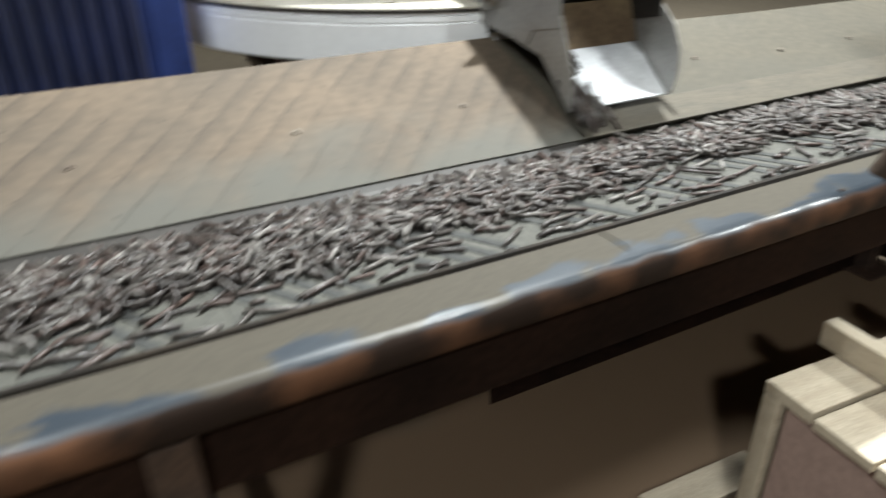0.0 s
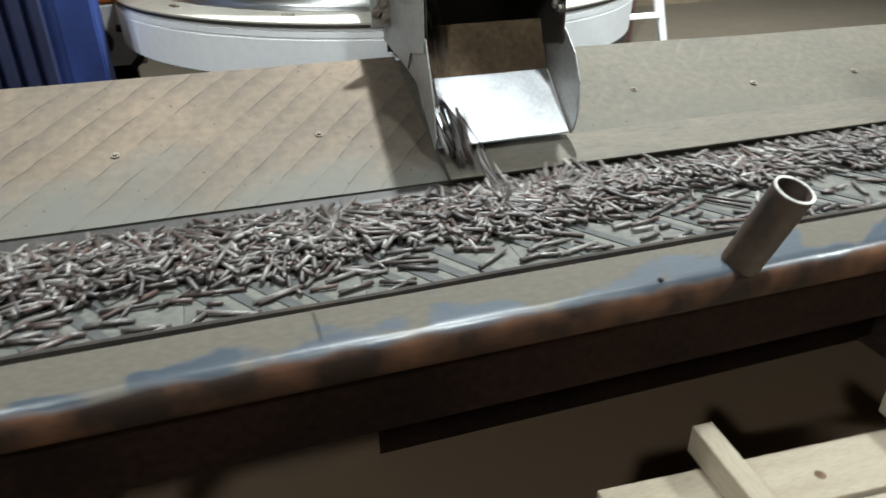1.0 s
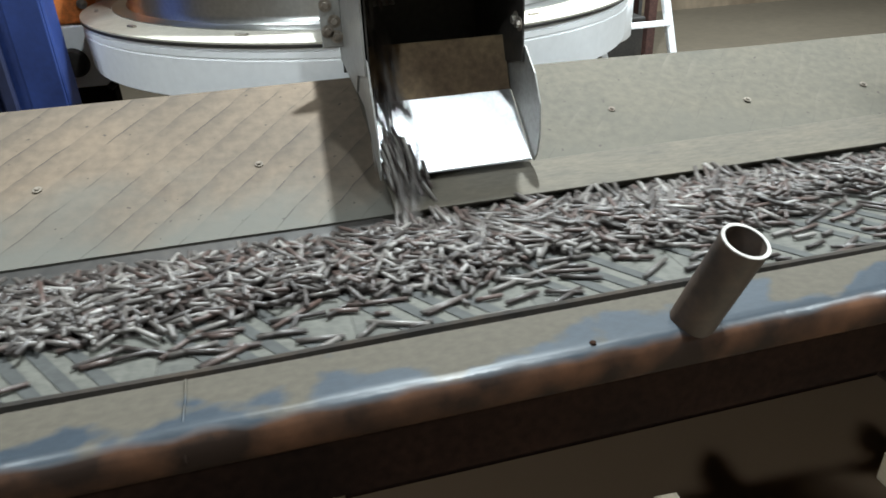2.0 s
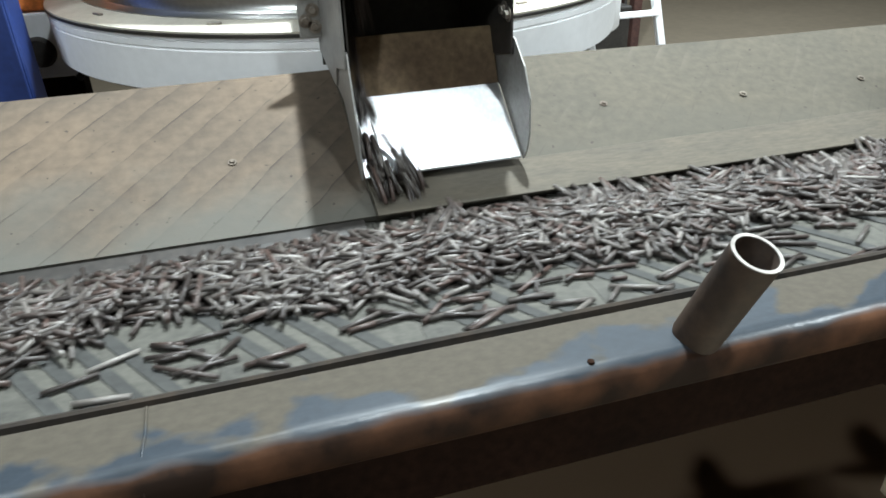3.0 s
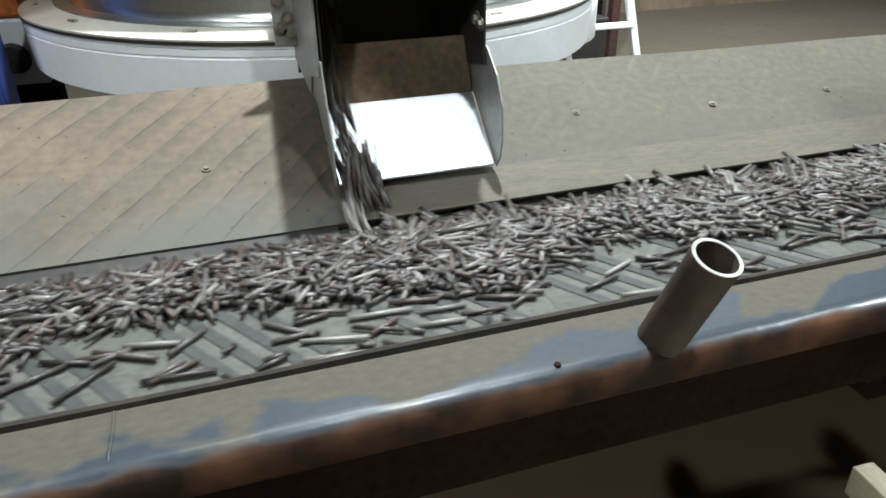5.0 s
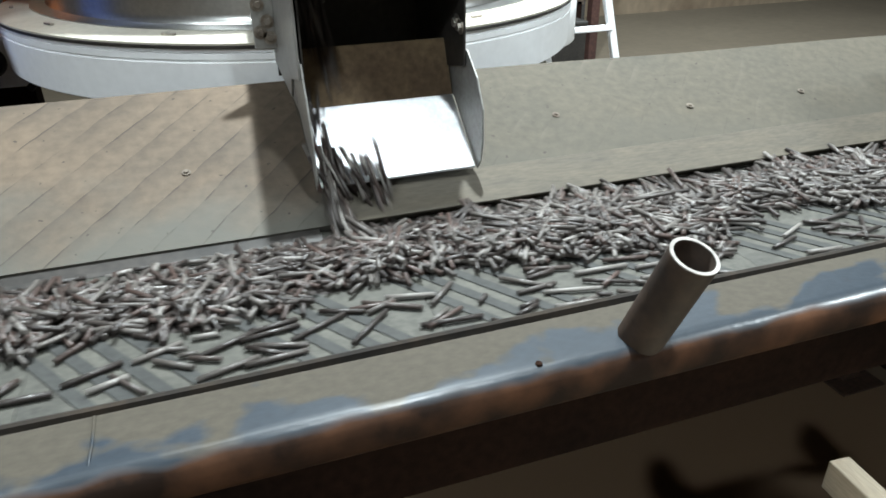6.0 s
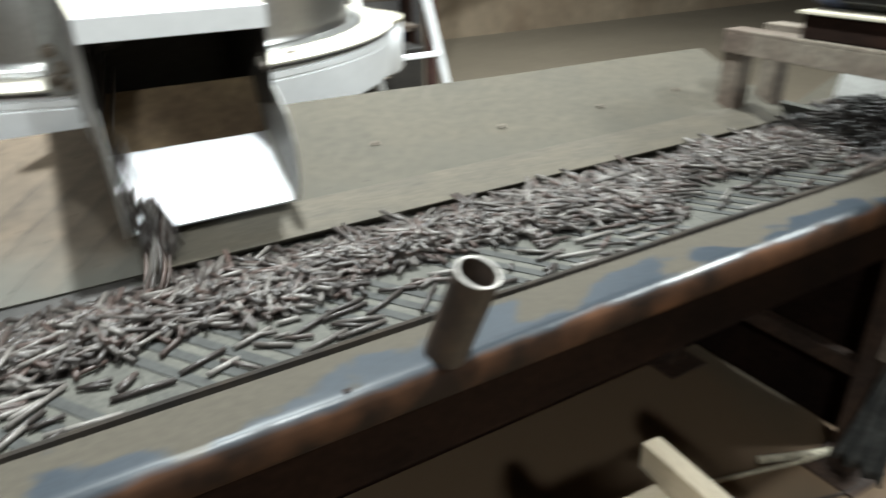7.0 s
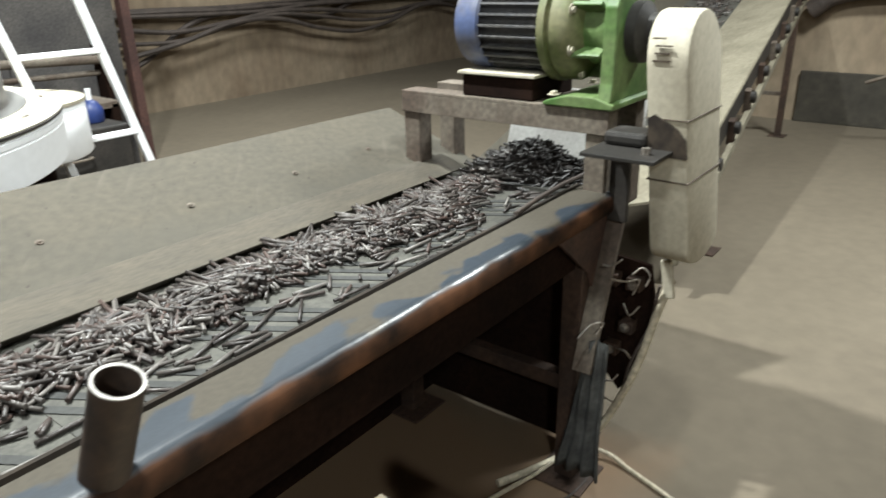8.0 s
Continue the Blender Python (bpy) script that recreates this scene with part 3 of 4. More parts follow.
# ---- drive over the head of the conveyor ----
def drive():
    d = thing("drive_unit", "blue finned electric motor with green gearbox on a dusty steel frame", "motor", at=pose(0, 0, 0))
    for x in (1.085, 1.215):
        own = bmesh.new()
        box(x - 0.026, -0.06, 0.152, x + 0.026, 0.437, 0.159, 0.001, own)
        box(x - 0.026, -0.06, 0.112, x - 0.021, 0.437, 0.152, 0.001, own)
        part("beam", own, DUSTY_STEEL, d, "dusty angle-steel beam")
        for y in (-0.035, 0.415):
            low = -0.056 if y < 0 else -0.06
            part("post", box(x - 0.0205, y - 0.022, low, x + 0.024, y + 0.022, 0.1515, 0.003), DUSTY_STEEL, d)
    # motor
    axis = Matrix.Translation((1.15, 0.090, 0.300)) @ pose(0, 0, 0, -90)
    part("motor_body", lathe([(0, 0), (0.076, 0), (0.076, 0.15), (0, 0.15)], 40, None, axis), FIN, d, "dark grey finned motor housing", smooth=True)
    for i in range(26):
        a = radians(i * 360 / 26)
        part("fin", box(0.072, -0.0025, 0.008, 0.090, 0.0025, 0.142, 0.0006, None, axis @ pose(0, 0, 0, 0, 0, math.degrees(a)), seg=1), FIN, d)
    part("fan_cover", lathe([(0.086, 0.142), (0.091, 0.147), (0.091, 0.185), (0.083, 0.203), (0.065, 0.209), (0, 0.209)], 40, None, axis), MOTOR_BLUE, d, "blue fan cover", smooth=True)
    part("motor_foot", box(1.068, 0.105, 0.1592, 1.232, 0.275, 0.204, 0.003), DARK_STEEL, d, "black motor foot")
    part("base_plate", box(1.060, 0.098, 0.2045, 1.240, 0.282, 0.2105, 0.001), CREAM, d, "thin plate white with dust")
    # gearbox
    turned = Matrix.Translation((1.15, -0.035, 0.297)) @ pose(0, 0, 0, -90)
    part("gear_housing", lathe([(0, 0.045), (0.070, 0.045), (0.082, 0.055), (0.094, 0.062), (0.100, 0.075), (0.100, 0.100), (0.094, 0.104), (0.094, 0.108), (0.104, 0.110), (0.104, 0.125), (0, 0.125)], 48, None, turned), OLIVE, d, "dusty olive round gear housing", smooth=True)
    part("gear_neck", lathe([(0, 0.0), (0.074, 0.0), (0.068, 0.02), (0.068, 0.045), (0, 0.045)], 40, None, turned), GREEN, d, smooth=True)
    for i in range(6):
        part("rib", box(0.055, -0.004, 0.004, 0.094, 0.004, 0.066, 0.002, None, turned @ pose(0, 0, 0, 0, 0, 30 + 60 * i)), GREEN, d)
    for i in range(8):
        a = radians(22.5 + 45 * i)
        bolt("bolt", (1.15 + 0.092 * math.cos(a), 0.027, 0.297 + 0.092 * math.sin(a)), (0, -1, 0), d, 0.0065, CREAM)
    upright = [(1.055, 0.172), (1.245, 0.172), (1.236, 0.205), (1.232, 0.33)]
    for k in range(9):
        a = radians(20 + 140 * k / 8)
        upright.append((1.15 + 0.088 * math.cos(a), 0.305 + 0.092 * math.sin(a)))
    upright += [(1.068, 0.33), (1.064, 0.205)]
    part("bracket", prism(upright, "y", -0.062, -0.036, 0.003), GREEN, d, "bright green upright bearing bracket")
    part("gear_foot", prism([(-0.070, 0.1592), (0.075, 0.1592), (0.075, 0.166), (0.060, 0.172), (0.020, 0.182), (-0.030, 0.182), (-0.070, 0.170)], "x", 1.052, 1.248, 0.003), GREEN, d, "sloping green gearbox foot")
    for x in (1.066, 1.234):
        bolt("bolt", (x, 0.058, 0.178), (0, 0, 1), d, 0.007, CREAM)
    part("output_flange", lathe([(0, 0), (0.055, 0), (0.055, 0.02), (0.035, 0.032), (0.035, 0.069), (0, 0.069)], 28, None, Matrix.Translation((1.15, -0.0625, 0.290)) @ pose(0, 0, 0, 90)), BLACK, d, smooth=True)
    part("name_plate", box(-0.002, -0.024, -0.016, 0.002, 0.024, 0.016, 0.0005, None, Matrix.Translation((1.085, -0.045, 0.372)) @ pose(0, 0, 0, -12, 28)), YELLOW, d, "pale yellow blank plate")
    part("eye_bolt", lathe([(0.006, 0), (0.006, 0.02), (0, 0.02)], 10, None, pose(1.13, 0.04, 0.398)), GREEN, d)
    # chain guard, leaning outwards towards its foot
    slant = Matrix(((1, 0, -0.106, 0.0357), (0, 1, 0.060, -0.0200), (0, 0, 1, 0), (0, 0, 0, 1)))
    outline = []
    for k in range(17):
        a = radians(180 * k / 16)
        outline.append((1.095 + 0.087 * math.cos(a), 0.249 + 0.087 * math.sin(a)))
    for k in range(17):
        a = radians(180 + 180 * k / 16)
        outline.append((1.095 + 0.085 * math.cos(a), -0.082 + 0.040 * math.sin(a)))
    part("chain_guard", prism(outline, "y", -0.206, -0.134, 0.006, None, slant), CREAM, d, "cream painted sheet-metal chain guard, dusty", smooth=True)
    for z in (0.160, 0.050):
        seam = box(1.0065, -0.2075, z, 1.1835, -0.1325, z + 0.002)
        seam.transform(slant)
        part("guard_seam", seam, DUSTY_STEEL, d)
    for i, (y, w) in enumerate(((-0.148, 0.022), (-0.152, 0.028), (-0.150, 0.024), (-0.146, 0.030))):
        mark = box(1.0062, y - w, 0.292 - 0.012 * i, 1.0095, y, 0.2945 - 0.012 * i)
        mark.transform(slant)
        part("marking", mark, DUSTY_STEEL, d, "faded grey marking bar")
    stain = prism([(-0.205, 0.095), (-0.137, 0.095), (-0.137, 0.160), (-0.150, 0.168), (-0.172, 0.156), (-0.190, 0.146), (-0.203, 0.128)], "x", 1.0055, 1.0115)
    stain.transform(slant)
    part("grease_stain", stain, GREASE, d, "brown grease stain on the guard")
    part("bearing_bracket", box(0.945, -0.195, 0.100, 1.09, -0.062, 0.107, 0.001), BLACK, d, "dark greasy steel bracket")
    part("bearing", box(1.018, -0.150, 0.1072, 1.085, -0.070, 0.132, 0.008), BLACK, d, "dark greasy bearing block")
    part("bracket_nut", lathe([(0, 0), (0.008, 0), (0.008, 0.012), (0, 0.012)], 6, None, pose(0.985, -0.165, 0.107)), BOLT, d)
    part("bracket_stay", box(1.078, -0.10, -0.056, 1.09, -0.062, 0.100, 0.002), BLACK, d)
    return d


drive()


# ---- pellet mill ----
CX, CY, R = 0.0, 1.31, 0.650


def mill():
    p = thing("pellet_mill", "white round pellet mill with steel lid and open discharge chute", "pellet mill", at=pose(CX, CY, FLOOR))
    up = pose(0, 0, -FLOOR)
    part("drum", lathe([(0.30, 0.040), (R - 0.010, 0.040), (R - 0.004, 0.044), (R, 0.116), (R - 0.0025, 0.118), (R - 0.0025, 0.1195), (R, 0.1215), (R, 0.131), (R - 0.004, 0.133), (R - 0.004, 0.139), (0.3, 0.139)], 96, None, up), WHITE, p, "white painted round drum", smooth=True)
    part("seam_ring", lathe([(R + 0.001, 0.1385), (R + 0.003, 0.1395), (R + 0.003, 0.1435), (R + 0.001, 0.1445), (R - 0.01, 0.1445), (R - 0.01, 0.1385), (R + 0.001, 0.1385)], 96, None, up), BLACK, p, "dark seal ring")
    part("lid", lathe([(R + 0.002, 0.1448), (R + 0.002, 0.148), (R - 0.012, 0.152), (0.592, 0.156), (0.585, 0.156), (0.585, 0.1448), (R + 0.002, 0.1448)], 96, None, up), LID_CREAM, p, "dusty cream lid flange", smooth=True)
    part("hopper", lathe([(0.556, 0.158), (0.55, 0.166), (0.548, 0.176), (0.548, 0.50), (0.54, 0.52), (0.40, 0.60), (0.395, 0.60), (0.535, 0.51), (0.541, 0.160)], 72, None, up), STAINLESS, p, "stainless steel cylindrical hopper", smooth=True)
    part("hopper_flange", lathe([(0.584, 0.150), (0.584, 0.1572), (0.572, 0.1585), (0.556, 0.1605), (0.55, 0.160), (0.55, 0.150), (0.584, 0.150)], 72, None, up), STAINLESS, p, smooth=True)
    for i in range(14):
        a = radians(9 + 360 / 14 * i)
        part("lid_clamp", box(-0.012, -0.004, 0, 0.012, 0.004, 0.004, 0.001, None, up @ Matrix.Translation((0.616 * math.cos(a), 0.616 * math.sin(a), 0.1537)) @ pose(0, 0, 0, 0, 0, math.degrees(a) + 90)), BOLT, p)
    part("gear_case", lathe([(0, 0.0), (0.42, 0.0), (0.42, 0.02), (0.36, 0.05), (0.33, 0.4), (0.36, 0.60), (0.36, 0.688), (0, 0.688)], 48), DARK_STEEL, p, "dark greasy gear case", smooth=True)
    # discharge chute
    xl, xr = -0.140 - CX, 0.090 - CX

    def q(y, z):
        return (y - CY, z - FLOOR)

    cheek = [q(0.384, 0.006), q(0.380, 0.022), q(0.386, 0.078), q(0.412, 0.135), q(0.425, 0.165), q(0.64, 0.20), q(0.64, 0.12), q(0.56, 0.10), q(0.478, 0.088)]
    for x, n in ((xl, -1), (xr, 1)):
        front = [q(0.384, 0.006), q(0.374, 0.020), q(0.369, 0.050), q(0.373, 0.095), q(0.392, 0.135), q(0.425, 0.165)] + cheek[5:] if n > 0 else cheek
        side = prism(front, "x", x, x + 0.0025 * n, 0.0004)
        if n > 0:
            # bulges outwards along its free edge
            for v in side.verts:
                y, z = v.co.y + CY, v.co.z + FLOOR
                v.co.x += 0.003 * math.sin(math.pi * min(1, max(0, z / 0.165))) * min(1, max(0, (0.478 - y) / 0.095))
        part("chute_cheek", side, CHEEK, p, "bent sheet-steel cheek plate")
        # right side is black: the hood's inner shade is put into its colour
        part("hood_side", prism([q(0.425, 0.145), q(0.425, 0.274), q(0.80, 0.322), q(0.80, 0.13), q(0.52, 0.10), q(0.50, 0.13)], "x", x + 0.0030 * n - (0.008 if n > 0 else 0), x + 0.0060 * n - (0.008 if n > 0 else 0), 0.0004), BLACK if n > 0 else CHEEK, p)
    part("chute_plate", prism([q(0.383, 0.008), q(0.383, 0.0105), q(0.478, 0.0915), q(0.480, 0.089)], "x", xl + 0.003, xr - 0.003), BRIGHT, p, "bright bare steel slide plate polished by pellets")
    # black back plate, the shade deep in the opening painted as colour
    part("hood_back", box(xl - 0.006, 0.652 - CY, 0.10 - FLOOR, xr + 0.006, 0.656 - CY, 0.31 - FLOOR), BLACK, p, "back of the discharge opening, black for the shade inside")
    part("chute_back", prism([q(0.4805, 0.0895), q(0.4785, 0.092), q(0.5085, 0.168), q(0.5125, 0.168)], "x", xl + 0.003, xr - 0.003), CHUTE_DUST, p, "brown dusty inner chute plate")
    # added black plate that paints the shade inside the left cheek
    part("cheek_liner", prism([q(0.430, 0.120), q(0.430, 0.255), q(0.640, 0.285), q(0.640, 0.170), q(0.515, 0.160), q(0.484, 0.096), q(0.455, 0.085)], "x", xl + 0.0004, xl + 0.0028), BLACK, p, "added dark plate, shade on the inside of the left cheek")
    part("hood_roof", prism([q(0.416, 0.274), q(0.416, 0.278), q(0.82, 0.330), q(0.82, 0.326)], "x", xl - 0.0062, xr - 0.0018, 0.0006), LID_CREAM, p, "dusty cream hood roof")
    part("hood_lip", prism([q(0.414, 0.249), q(0.414, 0.2785), q(0.4185, 0.2785), q(0.4185, 0.249)], "x", xl - 0.0062, xr - 0.0018, 0.0006), WHITE, p, "white front lip of the hood")
    part("side_flange", box(xl - 0.040, 0.620 - CY, 0.150 - FLOOR, xl - 0.007, 0.626 - CY, 0.32 - FLOOR, 0.001), CHEEK, p, "grey steel mounting flange")
    for dx, z in ((-0.026, 0.175), (-0.012, 0.166), (-0.026, 0.215), (-0.014, 0.190)):
        bolt("bolt", (xl + dx - 0.004, 0.620 - CY, z - FLOOR), (0, -1, 0), p, 0.006)
    bolt("bolt", (xr - 0.0055, 0.45 - CY, 0.20 - FLOOR), (-1, 0, 0), p, 0.007)
    bolt("bolt", (xr - 0.0055, 0.435 - CY, 0.196 - FLOOR), (-1, 0, 0), p, 0.006)
    return p


mill()


def small_mill():
    p = thing("small_drum", "white round drum with dusty cream lid on a dark stand", "drum", at=pose(0.63, 1.50, FLOOR))
    part("drum_body", lathe([(0, 0.60), (0.205, 0.60), (0.21, 0.606), (0.21, 0.735), (0.205, 0.742), (0, 0.742)], 64), WHITE, p, smooth=True)
    part("lid", lathe([(0, 0.743), (0.212, 0.743), (0.212, 0.752), (0.195, 0.756), (0, 0.760)], 64), CREAM, p, "dusty cream lid", smooth=True)
    part("lid_knob", lathe([(0, 0), (0.012, 0), (0.009, 0.008), (0, 0.01)], 12, None, pose(0.1, 0.03, 0.757)), BLACK, p)
    part("stand", lathe([(0, 0), (0.16, 0), (0.16, 0.02), (0.10, 0.05), (0.10, 0.60), (0, 0.60)], 32), DARK_STEEL, p, "dark steel stand", smooth=True)
    return p


small_mill()


def ladder():
    p = thing("step_ladder", "white metal step ladder leaning behind the machines", "ladder", at=pose(0, 0, 0))
    top_r, low_r = Vector((0.812, 1.56, 0.80)), Vector((1.153, 1.48, FLOOR))
    off = Vector((-0.245, 0, 0))
    for k in (0, 1):
        part("stile", bar(top_r + off * k, low_r + off * k, 0.034, 0.022, 0.003), WHITE, p)
    for i in range(6):
        z = -0.547 + 0.251 * i
        u = (z - FLOOR) / (0.80 - FLOOR)
        c = low_r + (top_r - low_r) * u
        part("rung", box(c.x - 0.245, c.y - 0.018, c.z - 0.007, c.x, c.y + 0.018, c.z + 0.007, 0.003), WHITE, p)
    return p


ladder()


def cabinet():
    p = thing("blue_cabinet", "dark blue ribbed sheet-metal machine cabinet beside the mill", "cabinet", at=pose(-0.66, 1.0, FLOOR))
    part("body", box(-0.9, 0.0, 0.0, -0.0, 0.1, 1.5, 0.008), BLUE, p)
    part("edge_band", box(-0.068, -0.008, 0.0, -0.004, -0.001, 1.49, 0.002), BLUE, p, "lighter blue edge band")
    for i in range(22):
        x = -0.09 - 0.036 * i
        part("rib", box(x - 0.024, -0.02, 0.02, x, -0.001, 1.48, 0.004, seg=1), NAVY, p)
    return p


cabinet()


def switch_box():
    p = thing("switch_box", "orange and white switch box with a black knob", "switch box", at=pose(-0.70, 1.40, FLOOR))
    part("post", box(-0.05, 0.02, 0, 0.05, 0.1, 0.60, 0.003), DARK_STEEL, p)
    part("front_panel", box(-0.1, 0.0, 0.755, 0.06, 0.12, 1.1, 0.006), ORANGE, p, "orange painted panel")
    part("white_plate", box(-0.1, 0.0, 0.60, 0.085, 0.12, 0.752, 0.006), WHITE, p)
    part("knob", lathe([(0, 0), (0.032, 0), (0.036, 0.01), (0.03, 0.03), (0, 0.034)], 24, None, Matrix.Translation((-0.02, -0.001, 0.665)) @ pose(0, 0, 0, 90)), BLACK, p, smooth=True)
    part("grip", tube([(0.03, -0.03, 0.70), (0.07, -0.03, 0.69), (0.075, -0.03, 0.63), (0.05, -0.03, 0.60)], 0.009), BLACK, p, smooth=True)
    part("panel_bolt", lathe([(0.012, 0), (0.012, 0.006), (0, 0.008)], 12, None, Matrix.Translation((0.03, 0.0, 0.80)) @ pose(0, 0, 0, 90)), BOLT, p)
    return p


switch_box()


# ---- wooden crate by the conveyor ----
def crate():
    p = thing("wooden_crate", "raw pine crate with slatted top and raised battens", "crate", at=pose(-0.068, -0.0495, FLOOR, 0, 0, -4))
    top = 0.338
    wide = 0.475
    for x in (0.0, wide - 0.04):
        for y in (-0.62, -0.03):
            part("corner_post", box(x, y, 0.0, x + 0.04, y + 0.03, top - 0.022, 0.002), WOOD, p)
    for x in (0.008, wide - 0.02):
        part("side_panel", box(x, -0.60, 0.03, x + 0.008, -0.04, top - 0.022), PLY, p, "pinkish plywood side panel")
    part("back_panel", box(0.05, -0.02, 0.03, wide - 0.04, -0.012, top - 0.022), PLY, p)
    part("front_panel", box(0.05, -0.61, 0.03, wide - 0.04, -0.602, top - 0.022), PLY, p)
    y = 0.002
    random.seed(5)
    for w in (0.085, 0.095, 0.085, 0.1, 0.09, 0.085):
        dz = random.uniform(-0.004, 0.004)
        dx = random.uniform(-0.004, 0.01)
        s = part("slat", box(-0.004 + dx, y - w, top - 0.022, wide, y, top + dz, 0.002), WOOD, p)
        for kx in (0.27, 0.40):
            part("knot", lathe([(0, 0), (0.0065, 0), (0.0075, 0.0006), (0, 0.0008)], 14, None, pose(kx + random.uniform(-0.04, 0.04), y - w * random.uniform(0.35, 0.6), top + dz) @ pose(0, 0, 0, 0, 0, 20)), KNOT, s)
        y -= w + 0.006
    for x in (0.148, 0.456):
        part("batten", box(x, -0.62, top + 0.004, x + 0.030, 0.033, top + 0.048, 0.002), WOOD_Y, p, "pine batten on edge")
    return p


crate()
tagged(part("pine_board", box(-0.13, -0.035, 0, 0.13, 0.035, 0.022, 0.002), WOOD, at=pose(-0.03, 0.035, FLOOR, 0, 0, -3)), "short raw pine board lying on the dusty floor", "board")


# ---- second conveyor rising away ----
def inclined():
    p = thing("inclined_conveyor", "inclined dusty steel conveyor carrying pellets up to the next stage", "conveyor", at=pose(0, 0, 0))
    a, b = Vector((1.98, 0.095, -0.49)), Vector((5.33, 0.496, 0.195))
    ahead = (b - a).normalized()
    side = Vector((-ahead.y, ahead.x, 0)).normalized()
    up = ahead.cross(side)
    m = Matrix((ahead, side, up)).transposed().to_4x4()
    m.translation = a
    k = (b - a).length
    part("lower_rail", box(0, -0.012, -0.022, k, 0.012, 0.022, 0.004), PALE_BOARD, p, "pale dusty lower rail", at=m)
    part("frame_side", box(0, 0.022, 0.055, k, 0.030, 0.196, 0.002), BLACK, p, "dark steel side plate", at=m)
    part("side_board", prism([(-0.006, 0.222), (-0.002, 0.230), (0.304, 0.138), (0.300, 0.130)], "x", 0, k), PALE_BOARD, p, "pale dusty leaning side board", at=m)
    part("belt", box(0, 0.300, 0.108, k, 0.640, 0.116), BELT, p, at=m)
    part("far_board", prism([(0.640, 0.110), (0.646, 0.104), (0.80, 0.185), (0.794, 0.191)], "x", 0, k), SKIRT_PALE, p, "pale dusty leaning side board", at=m)
    random.seed(8)
    verts, faces = [], []
    for i in range(1500):
        c = Vector((random.uniform(0.02, k - 0.02), random.gauss(0.46, 0.065), random.uniform(0.118, 0.142)))
        t = random.uniform(0, math.pi)
        ring_of(c, Vector((math.cos(t), math.sin(t), random.uniform(-0.2, 0.2))) * random.uniform(0.010, 0.026), 0.004, 6, verts, faces)
    mesh = bpy.data.meshes.new("pellet_load")
    mesh.from_pydata([tuple(v) for v in verts], [], faces)
    mesh.materials.append(PELLET)
    load = tagged(new("pellet_load", mesh), kind="stuff")
    load.parent = p
    load.matrix_basis = m
    for u in (0.55, 2.86):
        for y in (0.0, 0.50):
            c = m @ Vector((u, y, -0.015 if y == 0 else 0.10))
            part("leg", box(c.x - 0.018, c.y - 0.018, FLOOR + 0.006, c.x + 0.018, c.y + 0.018, c.z, 0.002), RUST, p)
            part("foot_plate", box(c.x - 0.05, c.y - 0.05, FLOOR, c.x + 0.05, c.y + 0.05, FLOOR + 0.006), RUST, p)
        c = m @ Vector((u, 0, 0))
        if u > 1:
            part("leg_brace", box(c.x - 0.012, c.y, FLOOR + 0.26, c.x + 0.012, c.y + 0.50, FLOOR + 0.285, 0.002), DUSTY_STEEL, p)
    for i in range(9):
        u = 0.22 + 0.36 * i
        part("idler_bracket", prism([(u - 0.035, 0.012), (u + 0.035, 0.012), (u + 0.022, 0.110), (u - 0.022, 0.110)], "y", -0.004, 0.022, 0.002), (RUST, DUSTY_STEEL)[i % 2], p, at=m)
        part("idler_end", lathe([(0, 0), (0.026, 0), (0.026, 0.02), (0.012, 0.024), (0, 0.024)], 14, None, Matrix.Translation((u, -0.004, 0.075)) @ pose(0, 0, 0, 90)), BLACK, p, at=m)
    return p


inclined()


# ---- wall, post, cables, clutter ----
def cables():
    p = thing("wall_cables", "bundle of sagging black cables fixed along the wall", "cables", at=pose(0, 0, 0))
    random.seed(3)
    for i in range(6):
        pts = []
        for j in range(11):
            x = 2.75 + 0.52 * j
            hang = 0.0 if i < 3 else (0.10 + 0.06 * (i - 3)) * math.sin(math.pi * ((j + 0.5 * i) % 5) / 5) ** 2
            pts.append((x, 4.88 - 0.03 * i, 0.17 - 0.024 * i - hang + random.uniform(-0.012, 0.012) - 0.016 * math.sin(j * 0.8)))
        part("cable", tube(pts, 0.017 + 0.003 * (i % 2), steps=8), CABLE, p, smooth=True)
    part("cable", tube([(2.6, 4.8, -0.32), (3.0, 4.85, -0.22), (3.5, 4.86, 0.05), (4.2, 4.86, 0.12), (4.9, 4.86, 0.0), (5.5, 4.86, 0.16)], 0.022), CABLE, p, smooth=True)
    return p


cables()
tagged(part("steel_post", box(2.05, 3.37, FLOOR, 2.105, 3.43, 2.5, 0.004), RED_POST), "dark red-brown painted steel post", "post")
screen = thing("sheet_screen", "dark grey sheet-metal screen behind the ladder", "screen", at=pose(0, 0, 0))
for k in range(3):
    part("panel", box(0.2 + 0.612 * k, 3.42 + 0.004 * (k % 2), FLOOR, 0.806 + 0.612 * k, 3.45, 2.2, 0.002), GREY_SHEET, screen)
for a, b, r in (((0.6, 3.02, 0.075), (1.74, 3.02, 0.022), 0.022), ((0.6, 3.06, -0.02), (1.72, 3.06, -0.045), 0.014)):
    pipe = part("rack_pipe", rod(a, b, r, 14), DUSTY_STEEL, smooth=True)
    tagged(pipe, "pale dusty pipe lying across behind the ladder", "pipe", "pipes behind the ladder")
for x in (0.62, 1.70):
    part("upright", box(x, 3.0, FLOOR, x + 0.03, 3.10, 0.10, 0.003), DARK_STEEL, screen)


